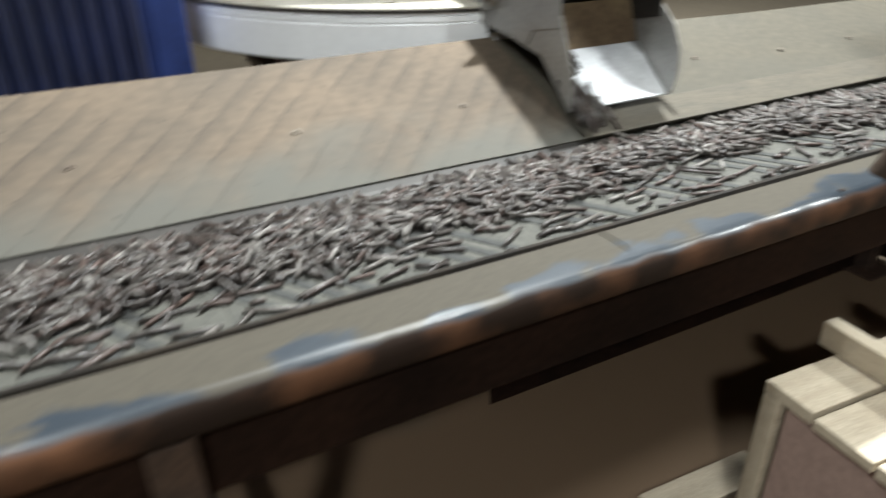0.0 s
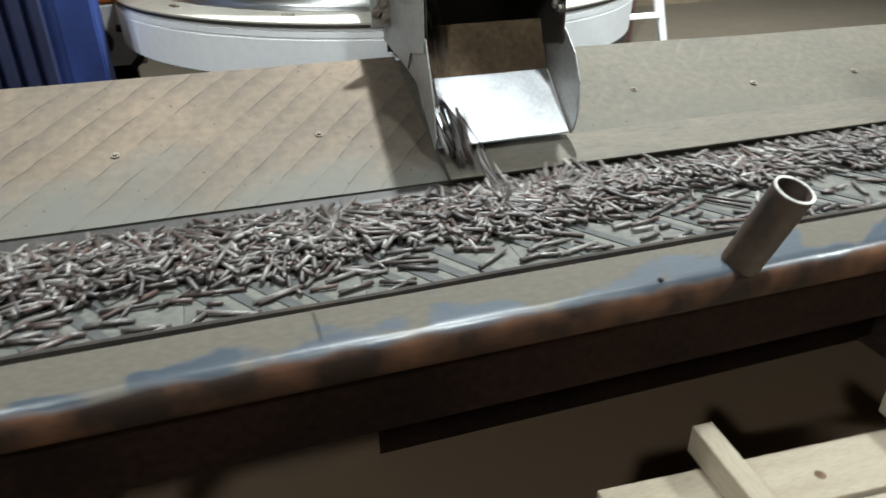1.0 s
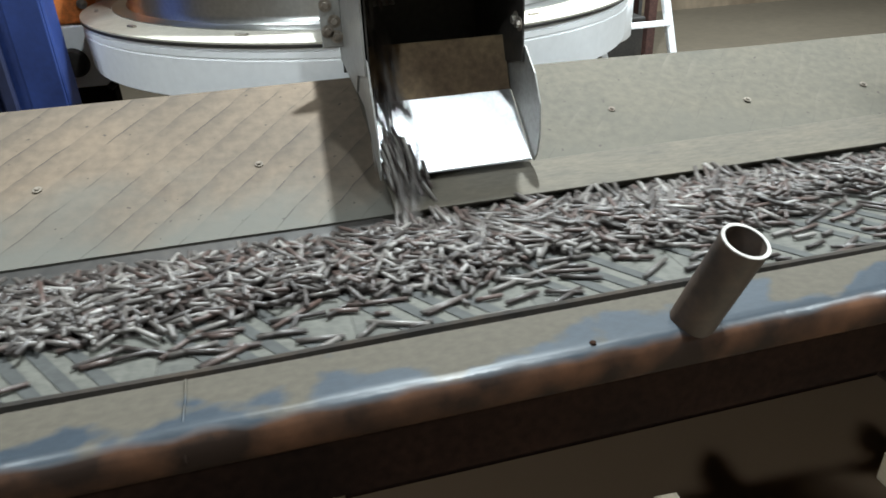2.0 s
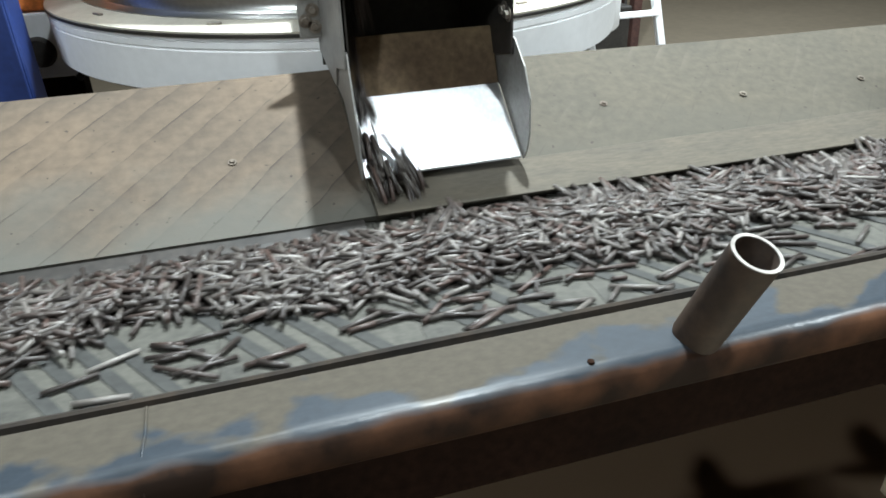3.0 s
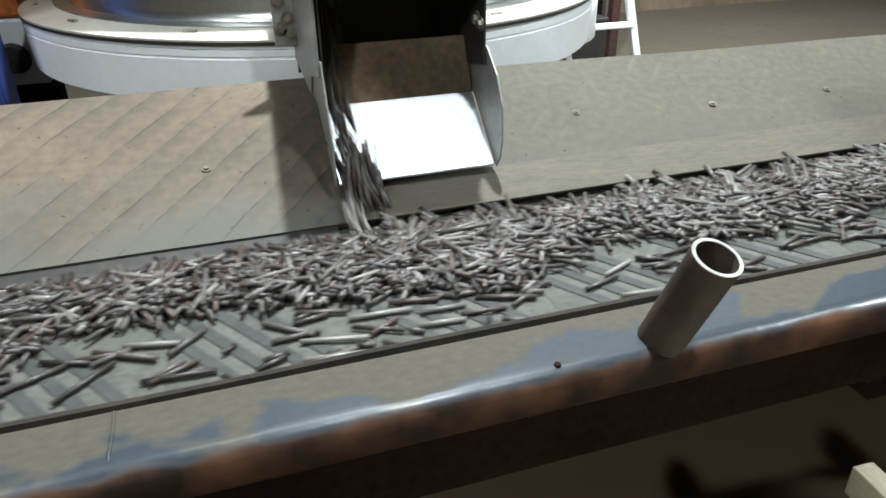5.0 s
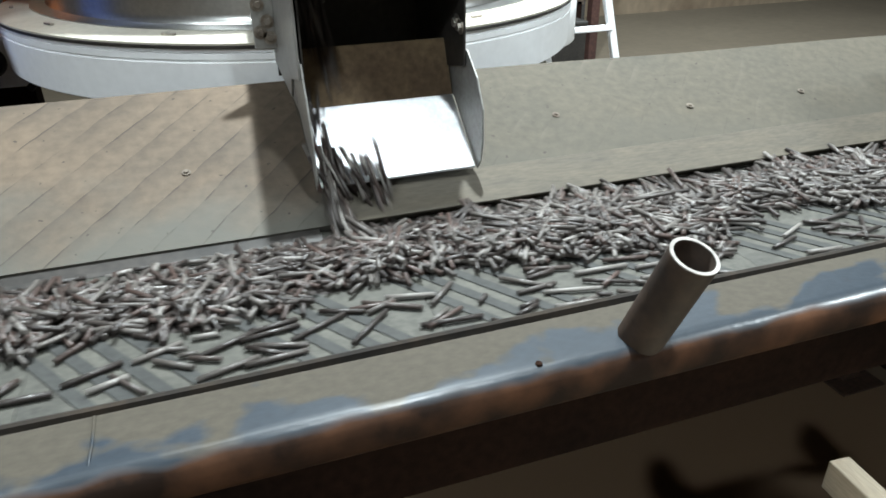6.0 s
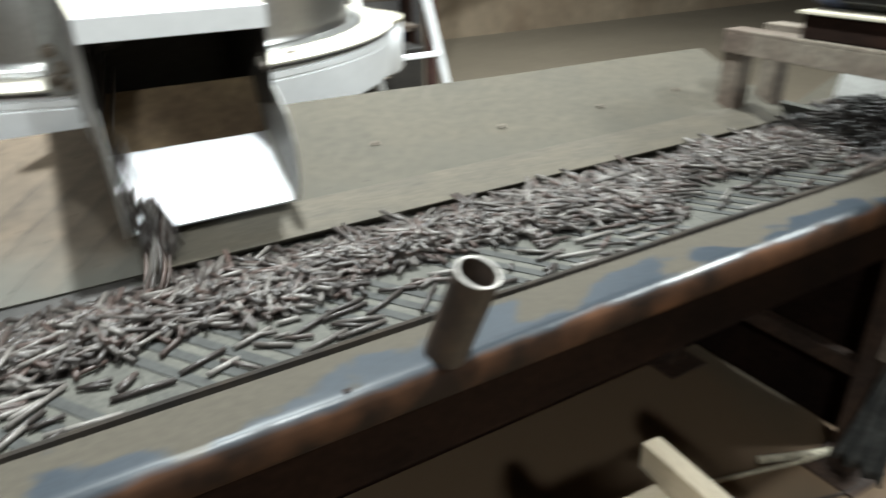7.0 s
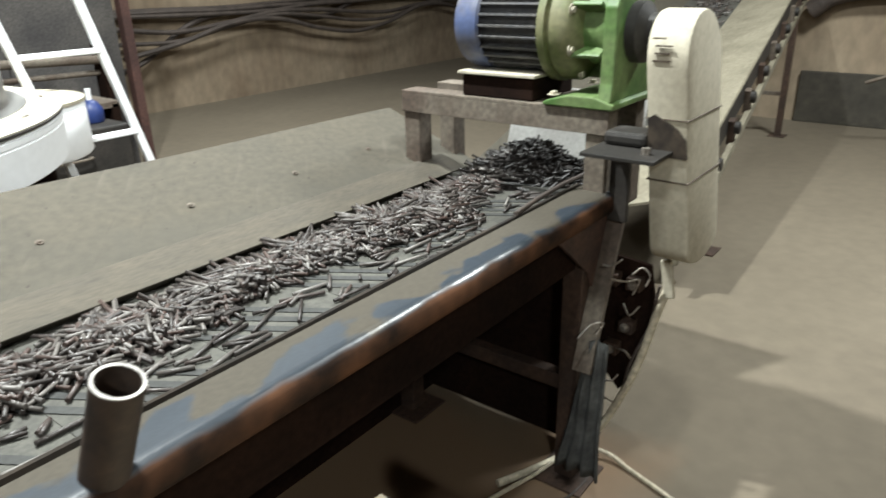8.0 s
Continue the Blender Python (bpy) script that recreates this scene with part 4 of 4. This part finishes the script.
def far_corner():
    tagged(part("wall_plinth", box(5.325, -4.8, FLOOR, 5.3595, 0.46, -0.30, 0.006), PLINTH), "dark damp-stained base of the partition wall", "plinth", kind="structure")
    h = part("wall_hose", tube([(5.28, -1.6, 0.05), (5.28, -0.9, 0.10), (5.28, -0.45, 0.17), (5.28, 0.0, 0.235), (5.28, 0.30, 0.20), (5.28, 0.45, 0.10)], 0.062, None, 12), CABLE, smooth=True)
    tagged(h, "thick dark hose slung along the partition wall", "hose")
    h = part("leaning_pipe", rod((4.72, -0.02, -0.27), (4.75, -0.62, -0.02), 0.011, 10), DUSTY_STEEL, smooth=True)
    tagged(h, "thin pale steel pipe held slantwise on a dark stand", "pipe")
    b = thing("waste_bin", "dark steel waste bin by the partition wall", "bin", at=pose(4.86, -0.44, FLOOR))
    part("bin_body", lathe([(0, 0), (0.15, 0), (0.17, 0.38), (0.165, 0.40), (0.155, 0.40), (0.14, 0.02), (0, 0.02)], 28), BLACK, b, smooth=True)
    part("rim", lathe([(0.165, 0.395), (0.178, 0.395), (0.178, 0.41), (0.165, 0.41), (0.165, 0.395)], 28), RUST, b)


far_corner()


def shelf():
    p = thing("work_shelf", "low dark shelf cluttered with pale boards and tools", "shelf", at=pose(0.75, 2.9, FLOOR))
    part("board", box(-0.8, -0.2, 0.48, 0.85, 0.3, 0.51, 0.003), DUSTY_STEEL, p)
    part("board", box(-0.8, -0.2, 0.18, 0.85, 0.3, 0.21, 0.003), DUSTY_STEEL, p)
    for x in (-0.78, 0.8):
        part("upright", box(x, -0.2, 0, x + 0.04, 0.3, 0.50, 0.003), DARK_STEEL, p)
    return p


shelf()


def shelf_items():
    random.seed(21)
    for i in range(9):
        x, z = 0.25 + 0.14 * i, FLOOR + (0.51 if i % 3 else 0.21)
        w, h = random.uniform(0.05, 0.12), random.uniform(0.05, 0.17)
        m = (DUSTY_STEEL, GREY_SHEET, CREAM, CHEEK)[i % 4]
        ob = part("scrap_box", box(-w / 2, -0.08, 0, w / 2, 0.08, h, 0.006), m, at=pose(x, 2.85, z, 0, 0, random.uniform(-25, 25)))
        tagged(ob, "dusty box of scrap parts on the shelf", "box", "boxes on the shelf")
    b = thing("blue_bottle", "blue plastic bottle with a white cap beside the ladder", "bottle", at=pose(1.40, 2.60, -0.20))
    part("bottle_body", lathe([(0, 0), (0.045, 0), (0.05, 0.01), (0.05, 0.06), (0.03, 0.09), (0.014, 0.10), (0, 0.10)], 24), BLUE, b, smooth=True)
    part("cap", lathe([(0, 0.10), (0.012, 0.10), (0.012, 0.15), (0, 0.15)], 16), WHITE, b)
    k = thing("tool_chest", "black steel tool chest standing under the blue bottle", "tool chest", at=pose(1.20, 2.62, FLOOR))
    part("chest_body", box(-0.28, -0.17, 0.02, 0.28, 0.17, 0.40, 0.006), BLACK, k)
    part("chest_lid", box(-0.285, -0.175, 0.404, 0.285, 0.175, 0.449, 0.008), BLACK, k)
    part("chest_handle", tube([(-0.08, -0.172, 0.33), (-0.07, -0.20, 0.33), (0.07, -0.20, 0.33), (0.08, -0.172, 0.33)], 0.006), DUSTY_STEEL, k, "worn steel handle", smooth=True)
    for x in (-0.27, 0.25):
        for y in (-0.15, 0.13):
            part("foot", box(x, y, 0, x + 0.02, y + 0.02, 0.02), RUST, k)


shelf_items()


def floor_cables():
    f = FLOOR + 0.006
    h = part("loose_cable", tube([(0.70, 0.10, f), (0.864, 0.056, f), (0.97, 0.020, f + 0.006), (1.065, -0.006, f + 0.012), (1.112, -0.040, f + 0.014), (1.128, -0.085, f + 0.008), (1.115, -0.140, f), (1.092, -0.21, f), (1.06, -0.30, f)], 0.005, steps=8), HOSE, smooth=True)
    tagged(h, "pale yellow cable looping over the dusty floor", "cable")
    h = part("thin_cable", tube([(1.12, -0.02, f), (1.06, -0.07, f), (0.98, -0.075, f), (0.88, -0.05, f), (0.76, -0.03, f)], 0.003, steps=8), CABLE, smooth=True)
    tagged(h, "thin dark cable lying on the dusty floor", "cable")
    h = thing("hanging_conduit", "pale flat conduit hanging from the chain guard to the floor", "conduit", at=pose(0, 0, 0))
    part("clip", box(-0.005, -0.011, -0.040, 0.005, 0.011, 0.040, 0.003, None, Matrix.Translation((1.118, -0.180, -0.168)) @ pose(0, 0, 0, -10)), CREAM, h, "pale flat sleeve")
    part("conduit", tube([(1.122, -0.186, -0.17), (1.120, -0.166, -0.245), (1.118, -0.139, -0.362), (1.112, -0.108, -0.460), (1.100, -0.062, -0.565), (1.075, -0.008, f + 0.012), (0.99, 0.030, f + 0.004), (0.90, 0.07, f + 0.004)], 0.0085, steps=8), HOSE, h, smooth=True)
    part("conduit_wire", tube([(1.105, -0.170, -0.18), (1.125, -0.150, -0.28), (1.102, -0.125, -0.37), (1.118, -0.100, -0.47), (1.09, -0.050, -0.58)], 0.003, steps=8), CABLE, h, smooth=True)
    # rag with folds, draped over a bent wire
    rows, cols, verts, faces = 14, 12, [], []
    for i in range(rows + 1):
        v = i / rows
        width = 0.034 + 0.026 * v + 0.03 * max(0, v - 0.7)
        for j in range(cols + 1):
            u = j / cols - 0.5
            fold = 0.010 * math.sin(u * 17 + 1.5 * v) * (0.4 + 0.6 * v) + 0.006 * noise.noise(Vector((u * 5, v * 4, 3)))
            verts.append((1.0 - 0.02 * v + fold, -0.095 + u * 2 * width * 0.66 + 0.020 * v, -0.280 - 0.310 * v - 0.012 * abs(u)))
    for i in range(rows):
        for j in range(cols):
            k = i * (cols + 1) + j
            faces.append((k, k + 1, k + cols + 2, k + cols + 1))
    mesh = bpy.data.meshes.new("rag")
    mesh.from_pydata(verts, [], faces)
    mesh.materials.append(RAG)
    for p in mesh.polygons:
        p.use_smooth = True
    r = tagged(new("rag", mesh), "dark grey rag hung against the conveyor leg", "rag")
    thick = r.modifiers.new("thickness", "SOLIDIFY")
    thick.thickness = 0.006
    for path in (((0.96, -0.072, -0.262), (0.985, -0.085, -0.240), (1.0, -0.105, -0.236), (0.985, -0.098, -0.256)), ((1.03, -0.100, -0.155), (1.07, -0.115, -0.172), (1.105, -0.128, -0.178), (1.098, -0.120, -0.21)), ((1.03, -0.082, -0.13), (1.03, -0.10, -0.128), (1.035, -0.118, -0.112)), ((1.06, -0.130, -0.150), (1.07, -0.145, -0.135), (1.075, -0.160, -0.150), (1.07, -0.155, -0.172)), ((1.09, -0.105, -0.23), (1.075, -0.125, -0.245), (1.085, -0.140, -0.225)), ((1.08, -0.100, -0.33), (1.07, -0.125, -0.325), (1.075, -0.135, -0.34)), ((1.07, -0.075, -0.40), (1.07, -0.098, -0.405), (1.08, -0.110, -0.39)), ((1.10, -0.070, -0.47), (1.09, -0.100, -0.468))):
        tagged(part("wire_end", tube([Vector(q) for q in path], 0.0019, steps=3), BOLT, smooth=True), "bent bright wire end tied to the leg", "wire", "wire ends on the leg")


floor_cables()


# ---- pellets ----
SPEED = 0.29
SEG = 0.2
HEAD = 1.19


def ride(s):
    """Pose of a piece of the belt whose middle has gone to s along the run."""
    if s <= HEAD:
        return pose(s, 0, 0)
    turn = min((s - HEAD) / 0.14, 1.35)
    drop = max(0.0, s - HEAD - 0.19)
    centre = Vector((HEAD, 0, -0.13))
    arm = Vector((0.13 * math.sin(turn), 0, 0.13 * math.cos(turn)))
    m = pose(0, 0, 0, 0, math.degrees(turn))
    p = centre + arm - (m @ Vector((0, 0, 0.0)))
    return Matrix.Translation((p.x, 0, max(p.z - drop, -0.46))) @ m


def pellet_mesh(length, r=0.0029, n=8):
    own = bmesh.new()
    rod((-length / 2, 0, 0), (length / 2, 0, 0), r, n, own)
    mesh = bpy.data.meshes.new("pellet")
    own.to_mesh(mesh)
    own.free()
    for p in mesh.polygons:
        p.use_smooth = len(p.vertices) == 4
    mesh.materials.append(PELLET)
    return mesh


random.seed(11)
PELLETS = [pellet_mesh(l) for l in (0.022, 0.031, 0.040, 0.049, 0.057, 0.066)]


def pile_height(u, y):
    """Depth of the load over the belt at u along it."""
    wide = 0.5 + 0.5 * noise.noise(Vector((u * 2.1, 0.3, 0)))
    near = 0.180 + 0.06 * noise.noise(Vector((u * 5.3, 7.7, 0))) - 0.02 * wide
    far = 0.304 + 0.014 * noise.noise(Vector((u * 4.0, 2.2, 0)))
    if y < near or y > far:
        return 0.0
    v = (y - near) / (far - near)
    return (0.010 + 0.011 * wide) * min(1, 4.5 * v * (1 - v)) ** 0.7 * (1 + 0.4 * noise.noise(Vector((u * 14, y * 14, 2))))


def belt_piece(i, s):
    """One stretch of belt with its load; s: where its middle is at the start."""
    b = thing("belt_stretch", "grey dusty conveyor belt stretch with slanting ribs", "belt", "belt stretches", at=pose(s, 0, 0))
    own = bmesh.new()
    h = SEG / 2
    box(-h + 0.0004, 0.008, BELT_Z - 0.008, h - 0.0004, 0.371, BELT_Z, 0, own)
    part("belt_sheet", own, BELT, b)
    own = bmesh.new()
    step = 0.0333
    for k in range(-3, 7):
        x = -h + step * (k + 0.5)
        pts = [(x, 0.020), (x + 0.016, 0.020), (x + 0.016 - 0.11, 0.19), (x - 0.11, 0.19)]
        if min(q[0] for q in pts) < -h - 0.03 or x + 0.014 > h:
            continue
        prism(pts, "z", BELT_Z, BELT_Z + 0.0014, 0, own)
    part("belt_ribs", own, RIB, b)
    # load
    verts, faces = [], []
    cols, rows = 14, 18
    for cx in range(cols + 1):
        for cy in range(rows + 1):
            x, y = -h + SEG * cx / cols, 0.06 + 0.3 * cy / rows
            verts.append(Vector((x, y, BELT_Z - 0.003 + 0.62 * pile_height(s + x, y))))
    for cx in range(cols):
        for cy in range(rows):
            k = cx * (rows + 1) + cy
            faces.append((k, k + rows + 1, k + rows + 2, k + 1))
    mesh = bpy.data.meshes.new("pile_core")
    mesh.from_pydata([tuple(v) for v in verts], [], faces)
    mesh.materials.append(MOUND)
    load = tagged(new("pellet_pile", mesh), "heap of dark grey-brown shiny fuel pellets on the moving belt", "pellets", "pellet heaps on the belt", "stuff")
    load.matrix_basis = pose(s, 0, 0)
    verts, faces = [], []
    singles = 0
    for k in range(600):
        stray = random.random() < 0.022
        x = random.uniform(-h, h)
        y = random.uniform(0.05, 0.15) if stray else random.uniform(0.08, 0.345)
        d = pile_height(s + x, y)
        if d < 0.004 and not stray and random.random() < 0.97:
            continue
        t = random.gauss(0.1, 0.45) if d < 0.004 else random.uniform(0, math.pi)
        half = random.choice((0.009, 0.013, 0.016, 0.019, 0.022, 0.025, 0.028, 0.031, 0.034))
        z = BELT_Z + max(0.0045, d * random.uniform(0.8, 1.05)) + random.uniform(0, 0.004) * (d > 0.004)
        tilt = random.uniform(-0.20, 0.20) if d > 0.006 else 0
        y = min(y, 0.318 - abs(math.sin(t)) * half)
        way = Vector((math.cos(t) * math.cos(tilt), math.sin(t) * math.cos(tilt), math.sin(tilt)))
        if k >= 596 or (singles < 22 and z - BELT_Z > d * 0.98 and d > 0.01):
            singles += 1
            ob = new("pellet", PELLETS[min(5, int((half - 0.009) / 0.0043))])
            ob.parent = load
            ob.matrix_basis = Matrix.Translation((x, y, z + 0.002)) @ way.to_track_quat("X", "Z").to_matrix().to_4x4()
        else:
            ring_of(Vector((x, y, z)), way * half, random.uniform(0.0025, 0.0032), 8, verts, faces)
    mesh = bpy.data.meshes.new("pellets")
    mesh.from_pydata([tuple(v) for v in verts], [], faces)
    for p in mesh.polygons:
        p.use_smooth = len(p.vertices) == 4
    mesh.materials.append(PELLET)
    loose = tagged(new("loose_pellets", mesh), kind="stuff")
    loose.parent = load
    return b, load, s


PIECES = [belt_piece(i, HEAD - SEG / 2 - SEG * i) for i in range(24)]


def head_heap():
    """Heap that has built up under the drive at the head of the belt, the drive's shade in its dark colour."""
    random.seed(31)
    h = thing("pellet_heap", "dusty heap of pellets banked up at the head of the belt, darkened for shade", "pellets", kind="stuff", at=pose(1.20, 0.2, BELT_Z))

    def top(x, y):
        return max(0.0, 0.074 * math.exp(-((x - 0.03) / 0.085) ** 2 - (y / 0.10) ** 2) + 0.008 * noise.noise(Vector((x * 18, y * 18, 5))))

    verts, faces = [], []
    for i in range(21):
        for j in range(21):
            x, y = -0.14 + 0.014 * i, -0.16 + 0.016 * j
            verts.append((x, y, top(x, y) - 0.004))
    for i in range(20):
        for j in range(20):
            k = i * 21 + j
            faces.append((k, k + 21, k + 22, k + 1))
    mesh = bpy.data.meshes.new("heap")
    mesh.from_pydata(verts, [], faces)
    mesh.materials.append(MOUND)
    new("heap_core", mesh).parent = h
    verts, faces = [], []
    for i in range(480):
        x, y = random.gauss(0.02, 0.06), random.gauss(0, 0.075)
        t, half = random.uniform(0, math.pi), random.uniform(0.01, 0.028)
        ring_of(Vector((x, y, top(x, y) + 0.002)), Vector((math.cos(t), math.sin(t), random.uniform(-0.4, 0.4))) * half, 0.0030, 7, verts, faces)
    mesh = bpy.data.meshes.new("heap_pellets")
    mesh.from_pydata([tuple(v) for v in verts], [], faces)
    mesh.materials.append(PELLET_SHADED)
    new("heap_pellets", mesh).parent = h


head_heap()


# pellets sliding out of the chute, a few together
def cluster():
    places = []
    for k in range(10):
        a = random.uniform(-13, 13)
        places.append((random.choice(PELLETS[1:]), Matrix.Translation((random.uniform(-0.036, 0.036), random.uniform(-0.014, 0.014), (k % 2) * 0.006 - 0.003)) @ pose(0, 0, 0, 0, random.uniform(-4, 4), a)))
    return places


def falling():
    random.seed(17)
    shapes = [cluster() for k in range(14)]
    made = []
    t = -0.45
    while t < 7.95:
        pulse = 1.0 + 0.3 * math.sin(t * 4.3 + 0.6)
        t += random.uniform(0.5, 1.5) / (36 * pulse)
        ob = thing("falling_pellets", "few dark grey-brown pellets sliding out of the steel chute", "pellets", "pellets falling from the chute", at=pose(0, 0, 0))
        for mesh, m in random.choice(shapes):
            single = new("pellet", mesh)
            single.parent = ob
            single.matrix_basis = m
        side = random.random() ** 1.5
        made.append((ob, t, -0.130 + 0.030 * side, random.uniform(-8, 8), random.uniform(0, 360), random.uniform(0.235, 0.300), 0.004 + 0.050 * side * random.uniform(0.4, 1.1)))
    return made


DROPS = falling()


def motions():
    times = [0.25 * k for k in range(33)]
    for b, load, s in PIECES:
        rows = [(t, ride(s + SPEED * t)) for t in times]
        walk(b, rows)
        walk(load, rows)
    for ob, t, x, lean, spin, y_end, dx in DROPS:
        way = math.degrees(math.atan2(-0.10, dx)) + lean
        steep = pose(0, 0, 0, 0, 0, way) @ pose(0, 0, 0, 0, 40)
        rest = Matrix.Translation((x + 0.01, 0.615, 0.262)) @ pose(0, 0, 0, 0, 0, way) @ pose(0, 0, 0, 0, 45)
        out = Matrix.Translation((x + 0.005, 0.532, 0.232)) @ pose(0, 0, 0, 0, 0, way) @ pose(0, 0, 0, 0, 62)
        fold = Matrix.Translation((x + dx * 0.1, 0.474, 0.098)) @ steep
        lip = Matrix.Translation((x + dx * 0.55, 0.383, 0.020)) @ steep
        air = Matrix.Translation((x + dx * 0.8, 0.368, 0.002)) @ pose(0, 0, 0, 0, 0, way) @ pose(0, 0, 0, 0, 66)
        land_at = Vector((x + dx, y_end, BELT_Z + 0.003 + 0.75 * pile_height(x + dx - SPEED * (t + 0.42), y_end)))
        flat = pose(0, 0, 0, 0, random.Random(int(spin)).uniform(-12, 12), way + (spin % 150 - 75))
        times_poses = []
        for dt, m in ((0.0, rest), (0.07, out), (0.14, fold), (0.30, lip), (0.36, air)):
            times_poses.append((t + dt, m))
        t_land = t + 0.42
        u = 0.0
        while t_land + u < 8.0 + 0.3:
            p = ride(land_at.x + SPEED * u)
            times_poses.append((t_land + u, p @ Matrix.Translation((0, land_at.y, land_at.z)) @ flat))
            u += 0.6 if land_at.x + SPEED * (u + 0.6) < HEAD - 0.05 else 0.2
        rows = [(0.0, rest)] if t > 0.04 else []
        rows += [(q, m) for q, m in times_poses if -0.001 <= q <= 8.0]
        last = rows[-1][0]
        if last < 7.97:
            later = [m for q, m in times_poses if q > 8.0]
            rows.append((8.0, later[0] if later else rows[-1][1]))
        if rows[0][0] > 0:
            rows.insert(0, (0.0, rows[0][1]))
        clean = []
        for q, m in rows:
            if not clean or frame(q) > frame(clean[-1][0]):
                clean.append((q, m))
        walk(ob, clean)


motions()
